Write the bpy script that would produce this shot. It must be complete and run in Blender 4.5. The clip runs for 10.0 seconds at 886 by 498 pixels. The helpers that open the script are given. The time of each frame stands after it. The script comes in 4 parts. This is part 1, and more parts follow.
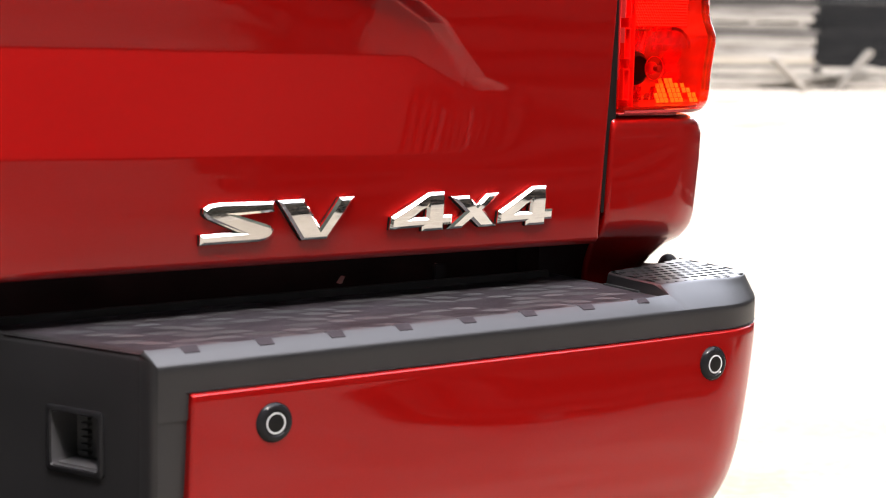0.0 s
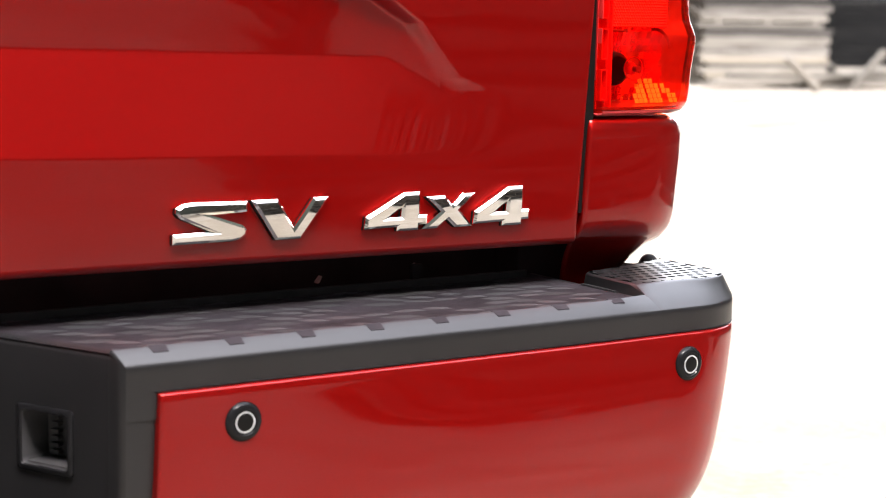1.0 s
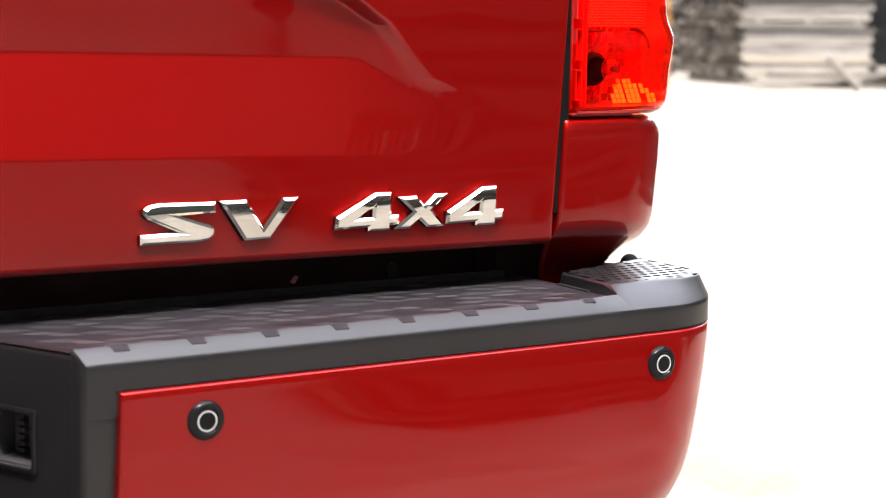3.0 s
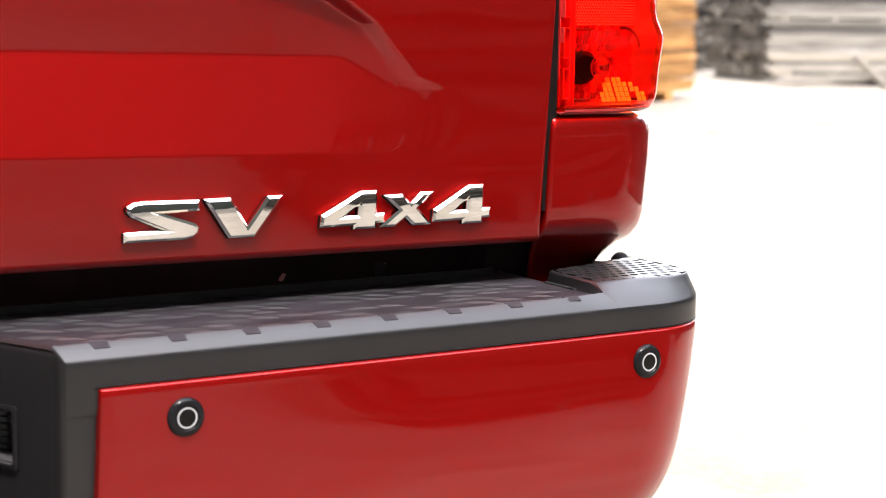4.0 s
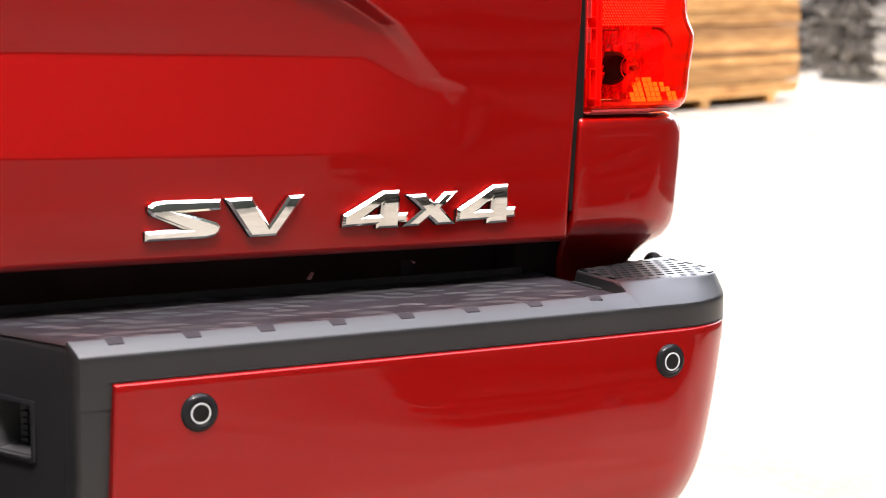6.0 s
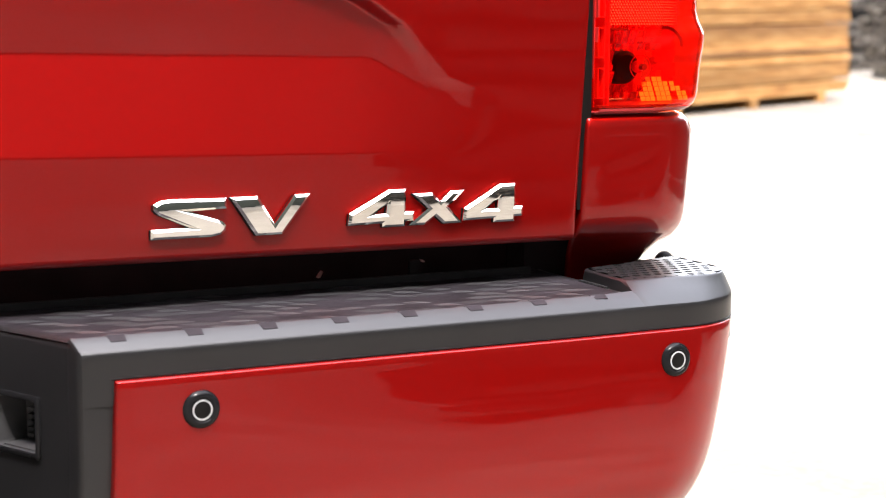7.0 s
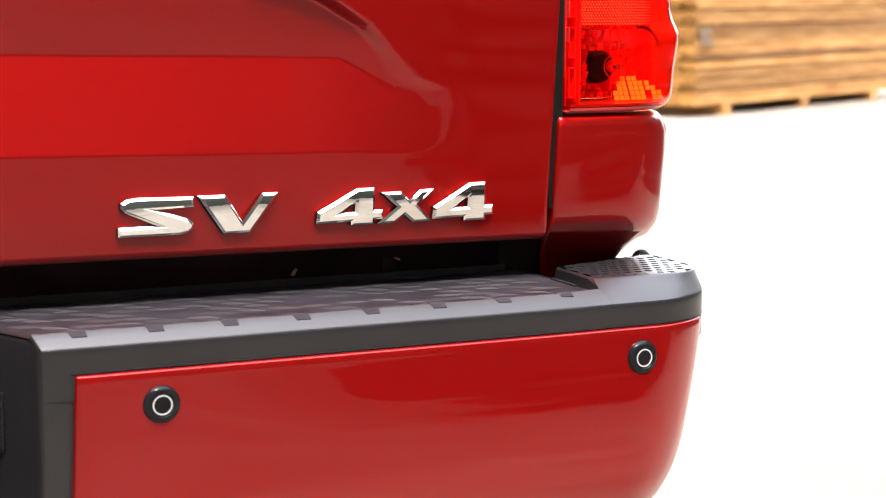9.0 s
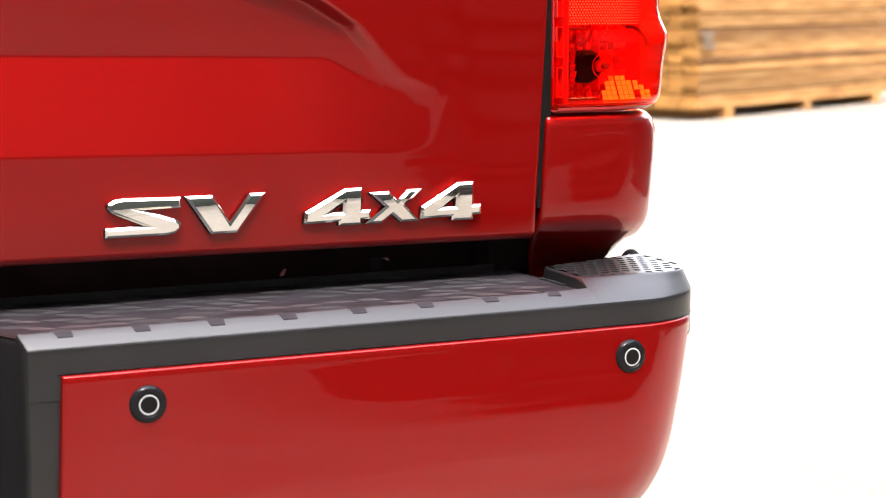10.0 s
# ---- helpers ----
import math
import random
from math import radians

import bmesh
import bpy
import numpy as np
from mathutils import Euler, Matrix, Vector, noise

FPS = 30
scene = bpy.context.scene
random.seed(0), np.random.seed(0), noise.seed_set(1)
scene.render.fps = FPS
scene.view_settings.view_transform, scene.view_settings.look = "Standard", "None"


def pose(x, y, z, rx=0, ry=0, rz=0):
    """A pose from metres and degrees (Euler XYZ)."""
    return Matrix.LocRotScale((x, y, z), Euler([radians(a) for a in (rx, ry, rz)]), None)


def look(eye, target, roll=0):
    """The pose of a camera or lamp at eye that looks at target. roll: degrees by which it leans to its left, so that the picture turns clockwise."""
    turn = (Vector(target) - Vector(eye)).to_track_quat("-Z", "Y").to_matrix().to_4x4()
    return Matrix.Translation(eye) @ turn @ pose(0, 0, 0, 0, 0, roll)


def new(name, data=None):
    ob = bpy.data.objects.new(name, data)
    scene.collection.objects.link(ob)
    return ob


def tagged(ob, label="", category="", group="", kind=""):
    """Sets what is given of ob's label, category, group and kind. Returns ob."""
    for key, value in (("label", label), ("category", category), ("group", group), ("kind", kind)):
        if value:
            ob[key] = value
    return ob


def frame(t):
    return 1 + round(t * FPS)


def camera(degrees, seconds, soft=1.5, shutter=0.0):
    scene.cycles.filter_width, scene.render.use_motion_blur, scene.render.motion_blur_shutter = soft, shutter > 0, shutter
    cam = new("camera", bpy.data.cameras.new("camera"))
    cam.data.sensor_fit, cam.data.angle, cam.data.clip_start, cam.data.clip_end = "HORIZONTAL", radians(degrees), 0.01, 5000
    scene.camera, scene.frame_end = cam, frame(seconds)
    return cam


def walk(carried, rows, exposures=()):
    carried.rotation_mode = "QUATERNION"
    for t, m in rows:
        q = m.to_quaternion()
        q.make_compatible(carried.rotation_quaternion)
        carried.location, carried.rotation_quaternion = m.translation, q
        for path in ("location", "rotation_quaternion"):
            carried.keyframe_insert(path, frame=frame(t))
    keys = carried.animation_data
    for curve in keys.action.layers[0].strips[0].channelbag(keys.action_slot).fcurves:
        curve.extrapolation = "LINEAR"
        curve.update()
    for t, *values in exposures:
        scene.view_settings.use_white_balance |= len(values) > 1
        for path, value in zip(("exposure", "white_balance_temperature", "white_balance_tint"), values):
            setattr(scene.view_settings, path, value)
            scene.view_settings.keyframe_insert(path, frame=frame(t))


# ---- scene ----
cam = camera(27.0, 10.0, soft=1.1)
PATH = [
    (0, (-0.387, -1.545, 1.013), (0.743, 0.081, 0.736), 1.2),
    (0.5, (-0.374, -1.555, 1.012), (0.754, 0.073, 0.736), 1.2),
    (1, (-0.354, -1.573, 1.015), (0.761, 0.064, 0.737), 1.2),
    (1.5, (-0.344, -1.58, 1.015), (0.762, 0.063, 0.737), 1.2),
    (2, (-0.324, -1.601, 1.022), (0.77, 0.049, 0.738), 1.2),
    (2.5, (-0.306, -1.614, 1.019), (0.776, 0.044, 0.739), 1.0),
    (3, (-0.294, -1.624, 1.017), (0.778, 0.041, 0.739), 0.9),
    (4.5, (-0.239, -1.668, 1.019), (0.785, 0.027, 0.739), 0.8),
    (5, (-0.221, -1.682, 1.016), (0.775, 0.03, 0.739), 0.7),
    (5.5, (-0.205, -1.696, 1.017), (0.765, 0.03, 0.739), 0.6),
    (7, (-0.148, -1.745, 1.019), (0.743, 0.024, 0.739), 0.3),
    (7.5, (-0.128, -1.759, 1.019), (0.745, 0.018, 0.738), 0.3),
    (8, (-0.107, -1.776, 1.02), (0.745, 0.011, 0.739), 0.2),
    (8.5, (-0.09, -1.788, 1.02), (0.755, 0.003, 0.739), 0.2),
    (9, (-0.069, -1.806, 1.022), (0.763, -0.009, 0.74), 0.1),
    (9.5, (-0.057, -1.814, 1.02), (0.771, -0.015, 0.74), -0.0),
    (10, (-0.053, -1.816, 1.017), (0.774, -0.016, 0.74), -0.1),
]
walk(cam, [(t, look(eye, target, roll)) for t, eye, target, roll in PATH], [(0, 3.34, 6500, 15), (5, 3.43, 6500, 15), (10, 3.51, 6500, 15)])

# a 75 mm lens focused on the rear of the truck
cam.data.dof.use_dof = True
cam.data.dof.focus_distance = 2.0
cam.data.dof.aperture_fstop = 7.6

# ---- light ----
world = bpy.data.worlds.new("sky")
scene.world = world
world.use_nodes = True
wt = world.node_tree
sky = wt.nodes.new("ShaderNodeTexSky")
sky.sky_type = 'NISHITA'
sky.sun_disc = False
SUN_DIR = Vector((-0.16, -0.46, 0.87)).normalized()
sky.sun_elevation = math.asin(SUN_DIR.z)
sky.sun_rotation = math.atan2(SUN_DIR.x, SUN_DIR.y)
sky.dust_density = 2.5
sky.air_density = 1.3
wt.nodes["Background"].inputs[1].default_value = 0.15
pale = wt.nodes.new("ShaderNodeHueSaturation")
pale.inputs["Saturation"].default_value = 0.30
wt.links.new(sky.outputs[0], pale.inputs["Color"])
wt.links.new(pale.outputs[0], wt.nodes["Background"].inputs[0])
sun = new("sun", bpy.data.lights.new("sun", 'SUN'))
sun.data.energy, sun.data.angle, sun.data.color = 0.3, radians(1.5), (1.0, 0.93, 0.82)
sun.matrix_world = look(SUN_DIR * 30, (0, 0, 0))


# ---- materials ----
def nodes_of(name):
    m = bpy.data.materials.new(name)
    m.use_nodes = True
    return m, m.node_tree.nodes, m.node_tree.links, m.node_tree.nodes["Principled BSDF"]


def noise_tex(nt, ln, scale, detail=4.0, stretch=None, coord="Object"):
    tc = nt.new("ShaderNodeTexCoord")
    n = nt.new("ShaderNodeTexNoise")
    n.inputs["Scale"].default_value, n.inputs["Detail"].default_value = scale, detail
    if stretch:
        mp = nt.new("ShaderNodeMapping")
        mp.inputs["Scale"].default_value = stretch
        ln.new(tc.outputs[coord], mp.inputs[0])
        ln.new(mp.outputs[0], n.inputs["Vector"])
    else:
        ln.new(tc.outputs[coord], n.inputs["Vector"])
    return n


def ramp(nt, ln, src, stops):
    r = nt.new("ShaderNodeValToRGB")
    while len(r.color_ramp.elements) < len(stops):
        r.color_ramp.elements.new(0.5)
    for e, (p, c) in zip(r.color_ramp.elements, stops):
        e.position, e.color = p, (*c, 1)
    ln.new(src, r.inputs[0])
    return r


def bump(nt, ln, src, bsdf, strength, dist):
    b = nt.new("ShaderNodeBump")
    b.inputs["Strength"].default_value, b.inputs["Distance"].default_value = strength, dist
    ln.new(src, b.inputs["Height"])
    ln.new(b.outputs[0], bsdf.inputs["Normal"])
    return b


def surface(name, lo, hi, scale, rough=0.5, metal=0.0, coat=0.0, coat_rough=0.02, bump_s=0.0, bump_detail=3.0, bump_scale=200.0, dist=0.001, stretch=None, spec=0.5, rough_var=0.0):
    m, nt, ln, b = nodes_of(name)
    n = noise_tex(nt, ln, scale, stretch=stretch)
    r = ramp(nt, ln, n.outputs[0], [(0.3, lo), (0.7, hi)])
    ln.new(r.outputs[0], b.inputs["Base Color"])
    b.inputs["Roughness"].default_value, b.inputs["Metallic"].default_value = rough, metal
    b.inputs["Coat Weight"].default_value, b.inputs["Coat Roughness"].default_value = coat, coat_rough
    b.inputs["Specular IOR Level"].default_value = spec
    if bump_s:
        n2 = noise_tex(nt, ln, bump_scale, bump_detail, stretch)
        bn = bump(nt, ln, n2.outputs[0], b, bump_s, dist)
        if coat:
            ln.new(bn.outputs[0], b.inputs["Coat Normal"])
    if rough_var:
        n3 = noise_tex(nt, ln, scale * 4)
        mr = nt.new("ShaderNodeMapRange")
        mr.inputs["To Min"].default_value, mr.inputs["To Max"].default_value = rough - rough_var, rough + rough_var
        ln.new(n3.outputs[0], mr.inputs[0])
        ln.new(mr.outputs[0], b.inputs["Roughness"])
    return m


PAINT = surface("red_pearl_paint", (0.303, 0.0024, 0.0014), (0.333, 0.0030, 0.0019), 3.0, rough=0.48, metal=0.76, coat=0.84, bump_s=0.055, bump_detail=0.6, bump_scale=8.0, dist=0.01, stretch=(0.7, 0.7, 1.6), spec=0.15)
PLASTIC = surface("black_moulded_plastic", (0.008, 0.0078, 0.0085), (0.012, 0.0117, 0.0127), 9.0, rough=0.38, coat=0.20, coat_rough=0.34, spec=0.52, bump_s=0.25, bump_scale=1400.0, dist=0.00012, rough_var=0.04)
MATT_PLASTIC = surface("matt_black_plastic", (0.007, 0.007, 0.0078), (0.011, 0.0108, 0.0118), 9.0, rough=0.5, spec=0.36, bump_s=0.25, bump_scale=1400.0, dist=0.00012, rough_var=0.04)
RUBBER = surface("step_pad_rubber", (0.022, 0.022, 0.024), (0.040, 0.040, 0.043), 30.0, rough=0.42, spec=0.42, bump_s=0.3, bump_scale=900.0, dist=0.0003, rough_var=0.08)
MAT = surface("worn_step_mat_rubber", (0.012, 0.0100, 0.0120), (0.030, 0.026, 0.0310), 22.0, rough=0.52, spec=0.17, bump_s=0.85, bump_scale=34.0, dist=0.0022, stretch=(1.0, 2.0, 1.0), rough_var=0.1)
TOOTH = surface("dull_mauve_rubber", (0.022, 0.018, 0.022), (0.030, 0.025, 0.030), 60.0, rough=0.7, spec=0.14)
BLACK = surface("black_underbody", (0.020, 0.021, 0.022), (0.036, 0.037, 0.039), 12.0, rough=0.6, spec=0.12)
TYRE = surface("tyre_rubber", (0.015, 0.015, 0.015), (0.03, 0.03, 0.03), 20.0, rough=0.75)
GLOSS_BLACK = surface("gloss_black_plastic", (0.008, 0.008, 0.009), (0.012, 0.012, 0.013), 20.0, rough=0.15, spec=0.14)
CHROME = surface("chrome", (0.90, 0.87, 0.81), (0.95, 0.92, 0.87), 25.0, rough=0.03, metal=1.0, bump_s=0.14, bump_scale=45.0, dist=0.0006, stretch=(0.6, 1.0, 3.4))
RING = surface("silver_ring_paint", (0.50, 0.51, 0.53), (0.60, 0.61, 0.63), 60.0, rough=0.35, metal=0.3)
SENSOR_FACE = surface("sensor_matt_face", (0.004, 0.004, 0.004), (0.007, 0.0065, 0.006), 80.0, rough=0.5, spec=0.15)
LAMP_WHITE = surface("lamp_red_reflector", (0.94, 0.032, 0.03), (0.98, 0.05, 0.045), 20.0, rough=0.3, metal=0.15)
LAMP_FACET = surface("lamp_mirror_facets", (0.95, 0.10, 0.07), (0.98, 0.14, 0.10), 20.0, rough=0.2, metal=0.75)
LAMP_DARK = surface("lamp_socket_dark", (0.004, 0.004, 0.004), (0.012, 0.01, 0.01), 60.0, rough=0.4)
# paler than the bumper plastic: light falling into the pocket is in the colour
LINER = surface("lit_pocket_plastic", (0.045, 0.045, 0.048), (0.07, 0.07, 0.074), 40.0, rough=0.3, spec=0.6)
LAMP_RED = surface("lamp_inner_red", (0.60, 0.02, 0.02), (0.70, 0.03, 0.03), 30.0, rough=0.3)
RED_PLASTIC = surface("deep_red_lamp_plastic", (0.25, 0.02, 0.02), (0.35, 0.03, 0.03), 30.0, rough=0.3)
AMBER = surface("amber_reflector_plastic", (0.97, 0.93, 0.12), (0.98, 0.97, 0.2), 60.0, rough=0.25)
METAL_GREY = surface("wheel_alloy", (0.35, 0.35, 0.36), (0.45, 0.45, 0.46), 20.0, rough=0.35, metal=0.8)


def lens_red():
    m, nt, ln, b = nodes_of("red_lamp_lens")
    tr = nt.new("ShaderNodeBsdfTransparent")
    tr.inputs[0].default_value = (1.0, 0.16, 0.05, 1)
    gl = nt.new("ShaderNodeBsdfGlossy")
    gl.inputs["Roughness"].default_value = 0.03
    lw = nt.new("ShaderNodeLayerWeight")
    lw.inputs[0].default_value = 0.5
    pw = nt.new("ShaderNodeMath")
    pw.operation = 'POWER'
    pw.inputs[1].default_value = 4.0
    ln.new(lw.outputs["Facing"], pw.inputs[0])
    fr = nt.new("ShaderNodeMapRange")
    fr.inputs["To Min"].default_value, fr.inputs["To Max"].default_value = 0.022, 0.9
    ln.new(pw.outputs[0], fr.inputs[0])
    mix = nt.new("ShaderNodeMixShader")
    ln.new(fr.outputs[0], mix.inputs[0])
    ln.new(tr.outputs[0], mix.inputs[1])
    ln.new(gl.outputs[0], mix.inputs[2])
    ln.new(mix.outputs[0], nt["Material Output"].inputs[0])
    return m


LENS = lens_red()


def translucent_red():
    m, nt, ln, b = nodes_of("translucent_red_fill")
    tr = nt.new("ShaderNodeBsdfTransparent")
    tr.inputs[0].default_value = (1.0, 0.25, 0.12, 1)
    tl = nt.new("ShaderNodeBsdfTranslucent")
    n = noise_tex(nt, ln, 60.0)
    r = ramp(nt, ln, n.outputs[0], [(0.3, (0.85, 0.10, 0.07)), (0.7, (1.0, 0.16, 0.11))])
    ln.new(r.outputs[0], tl.inputs[0])
    mix = nt.new("ShaderNodeMixShader")
    mix.inputs[0].default_value = 0.42
    ln.new(tr.outputs[0], mix.inputs[1])
    ln.new(tl.outputs[0], mix.inputs[2])
    ln.new(mix.outputs[0], nt["Material Output"].inputs[0])
    return m


SIDE_FILL = translucent_red()


def lumber(name, lo, mid, hi, vary=(0.62, 1.2)):
    m, nt, ln, b = nodes_of(name)
    n = noise_tex(nt, ln, 6.0, 8.0, (0.42, 6.0, 6.0))
    r = ramp(nt, ln, n.outputs[0], [(0.25, lo), (0.5, mid), (0.8, hi)])
    oi = nt.new("ShaderNodeObjectInfo")
    # each board takes its own stretch of grain
    shift = nt.new("ShaderNodeVectorMath")
    shift.operation = 'ADD'
    wide = nt.new("ShaderNodeMath")
    wide.operation = 'MULTIPLY'
    wide.inputs[1].default_value = 61.0
    ln.new(oi.outputs["Random"], wide.inputs[0])
    src = n.inputs["Vector"].links[0].from_socket
    ln.new(src, shift.inputs[0])
    ln.new(wide.outputs[0], shift.inputs[1])
    ln.new(shift.outputs[0], n.inputs["Vector"])
    mr = nt.new("ShaderNodeMapRange")
    mr.inputs["To Min"].default_value, mr.inputs["To Max"].default_value = vary
    ln.new(oi.outputs["Random"], mr.inputs[0])
    hsv = nt.new("ShaderNodeHueSaturation")
    ln.new(mr.outputs[0], hsv.inputs["Value"])
    ln.new(r.outputs[0], hsv.inputs["Color"])
    ln.new(hsv.outputs[0], b.inputs["Base Color"])
    b.inputs["Roughness"].default_value = 0.85
    b.inputs["Specular IOR Level"].default_value = 0.12
    bump(nt, ln, n.outputs[0], b, 0.4, 0.004)
    return m


PINE = lumber("fresh_pine_lumber", (0.145, 0.06, 0.017), (0.32, 0.16, 0.052), (0.46, 0.28, 0.118), (0.55, 1.25))
PINE_DULL = lumber("stained_pine_lumber", (0.11, 0.047, 0.017), (0.22, 0.106, 0.038), (0.34, 0.19, 0.077), (0.6, 1.1))
PINE_END = lumber("pine_end_grain", (0.15, 0.065, 0.016), (0.26, 0.12, 0.03), (0.36, 0.19, 0.055), (0.6, 1.15))
STAMP = surface("faded_stamp_ink", (0.10, 0.075, 0.05), (0.18, 0.13, 0.085), 30.0, rough=0.8)
GREY_WOOD = lumber("weathered_grey_lumber", (0.05, 0.044, 0.038), (0.11, 0.10, 0.088), (0.20, 0.186, 0.166), (0.2, 1.2))
PALE_WOOD = lumber("pale_dry_lumber", (0.10, 0.088, 0.071), (0.185, 0.168, 0.143), (0.26, 0.24, 0.205), (0.5, 1.2))
CREAM_WOOD = lumber("cream_dry_lumber", (0.16, 0.135, 0.10), (0.26, 0.227, 0.177), (0.33, 0.295, 0.24), (0.6, 1.15))
BROWN_END = lumber("weathered_brown_ends", (0.022, 0.017, 0.013), (0.062, 0.050, 0.039), (0.14, 0.12, 0.097), (0.5, 1.2))
# near-black albedo: the shade between the boards is put into the wood colour
DARK_WOOD = lumber("shade_dark_lumber", (0.001, 0.001, 0.001), (0.0028, 0.0026, 0.0025), (0.011, 0.0103, 0.0096))


def gravel():
    m, nt, ln, b = nodes_of("pale_gravel_ground")
    n1 = noise_tex(nt, ln, 0.35, 5.0)
    n2 = noise_tex(nt, ln, 35.0, 6.0)
    r1 = ramp(nt, ln, n1.outputs[0], [(0.30, (0.26, 0.228, 0.178)), (0.46, (0.29, 0.256, 0.204)), (0.70, (0.325, 0.295, 0.247))])
    r2 = ramp(nt, ln, n2.outputs[0], [(0.3, (0.6, 0.6, 0.6)), (0.7, (1.0, 1.0, 1.0))])
    mx = nt.new("ShaderNodeMix")
    mx.data_type, mx.blend_type = 'RGBA', 'MULTIPLY'
    mx.inputs[0].default_value = 0.7
    ln.new(r1.outputs[0], mx.inputs[6])
    ln.new(r2.outputs[0], mx.inputs[7])
    n3 = noise_tex(nt, ln, 2.4, 6.0)
    r3 = ramp(nt, ln, n3.outputs[0], [(0.40, (0.52, 0.44, 0.34)), (0.56, (1.0, 1.0, 1.0))])
    mx3 = nt.new("ShaderNodeMix")
    mx3.data_type, mx3.blend_type = 'RGBA', 'MULTIPLY'
    mx3.inputs[0].default_value = 0.4
    ln.new(mx.outputs[2], mx3.inputs[6])
    ln.new(r3.outputs[0], mx3.inputs[7])
    ln.new(mx3.outputs[2], b.inputs["Base Color"])
    b.inputs["Roughness"].default_value = 0.95
    bump(nt, ln, n2.outputs[0], b, 0.5, 0.02)
    return m


GRAVEL = gravel()
TAN_GROUND = surface("tan_ground_layer", (0.145, 0.123, 0.098), (0.25, 0.224, 0.186), 1.6, rough=0.95, bump_s=0.4, bump_scale=40.0, dist=0.01, spec=0.1)
LIGHT_SCREEN = surface("dark_light_screen", (0.014, 0.016, 0.012), (0.05, 0.055, 0.042), 0.6, rough=0.95)


# ---- helpers ----
def finish(me, mat, smooth=30):
    me.materials.append(mat)
    if smooth:
        me.polygons.foreach_set("use_smooth", [True] * len(me.polygons))
        me.set_sharp_from_angle(angle=radians(smooth))
    me.update()
    return me


def part(name, bm, material, parent=None, label="", smooth=30):
    bmesh.ops.recalc_face_normals(bm, faces=bm.faces)
    me = bpy.data.meshes.new(name)
    bm.to_mesh(me)
    bm.free()
    ob = new(name, finish(me, material, smooth))
    ob.parent = parent
    return tagged(ob, label)


def thing(name, label, category, at=(0, 0, 0), group="", kind=""):
    e = new(name)
    e.location = at
    e.empty_display_size = 0.1
    return tagged(e, label, category, group, kind)


def box(bm, x0, x1, y0, y1, z0, z1, bevel=0.0):
    vs = [bm.verts.new(p) for p in ((x0, y0, z0), (x1, y0, z0), (x1, y1, z0), (x0, y1, z0), (x0, y0, z1), (x1, y0, z1), (x1, y1, z1), (x0, y1, z1))]
    fs = [bm.faces.new([vs[i] for i in f]) for f in ((0, 1, 2, 3), (4, 5, 6, 7), (0, 1, 5, 4), (1, 2, 6, 5), (2, 3, 7, 6), (3, 0, 4, 7))]
    if bevel:
        es = list({e for f in fs for e in f.edges})
        bmesh.ops.bevel(bm, geom=es, offset=bevel, segments=2, affect='EDGES')
    return bm


def boxed(x0, x1, y0, y1, z0, z1, bevel=0.0):
    return box(bmesh.new(), x0, x1, y0, y1, z0, z1, bevel)


def loft(rows, closed=False, caps=False):
    """A skin over rows of points, all of one length."""
    bm = bmesh.new()
    vs = [[bm.verts.new(p) for p in row] for row in rows]
    n = len(rows[0])
    for a, b in zip(vs, vs[1:]):
        for i in range(n if closed else n - 1):
            j = (i + 1) % n
            bm.faces.new((a[i], a[j], b[j], b[i]))
    if caps:
        bm.faces.new(vs[0])
        bm.faces.new(vs[-1])
    return bm


def lathe(profile, n=32, axis="y"):
    """Turns (radius, height) pairs round the axis."""
    rows = []
    for r, h in profile:
        row = []
        for i in range(n):
            a = 2 * math.pi * i / n
            c, s = r * math.cos(a), r * math.sin(a)
            row.append((c, h, s) if axis == "y" else ((h, c, s) if axis == "x" else (c, s, h)))
        rows.append(row)
    return loft(rows, closed=True, caps=True)


def lerp_rows(table, z):
    """Values between the rows (z, a, b, ...) of a table sorted by z."""
    if z <= table[0][0]:
        return table[0][1:]
    for p, q in zip(table, table[1:]):
        if z <= q[0]:
            t = (z - p[0]) / (q[0] - p[0])
            return tuple(u + (v - u) * t for u, v in zip(p[1:], q[1:]))
    return table[-1][1:]


def smooth01(t):
    t = min(1.0, max(0.0, t))
    return t * t * (3 - 2 * t)


# ---- ground and far surroundings ----
bm = bmesh.new()
vs = [bm.verts.new(p) for p in ((-900, -900, 0), (900, -900, 0), (900, 900, 0), (-900, 900, 0))]
bm.faces.new(vs)
ground = part("ground", bm, GRAVEL, smooth=0)
tagged(ground, "pale sunlit gravel yard surface with faint tracks", "ground", kind="structure")

# thin tan patches, darker than the gravel, in front of the stacks
def tan_patch(points, seed):
    rnd = random.Random(seed)
    bm = bmesh.new()
    ring = []
    for (ax, ay), (bx, by) in zip(points, points[1:] + points[:1]):
        for i in range(12):
            t = i / 12
            ring.append((ax + (bx - ax) * t + rnd.uniform(-0.16, 0.16), ay + (by - ay) * t + rnd.uniform(-0.16, 0.16)))
    cx, cy = sum(p[0] for p in ring) / len(ring), sum(p[1] for p in ring) / len(ring)
    outer = [bm.verts.new((x, y, 0.004)) for x, y in ring]
    inner = [bm.verts.new((x + (cx - x) * 0.5, y + (cy - y) * 0.5, 0.012)) for x, y in ring]
    for i in range(len(ring)):
        j = (i + 1) % len(ring)
        bm.faces.new((outer[i], outer[j], inner[j], inner[i]))
    bm.faces.new(inner)
    ob = part("tan_ground_patch", bm, TAN_GROUND, None, "", 40)
    return tagged(ob, "thin tan layer on the gravel", "ground", kind="structure")


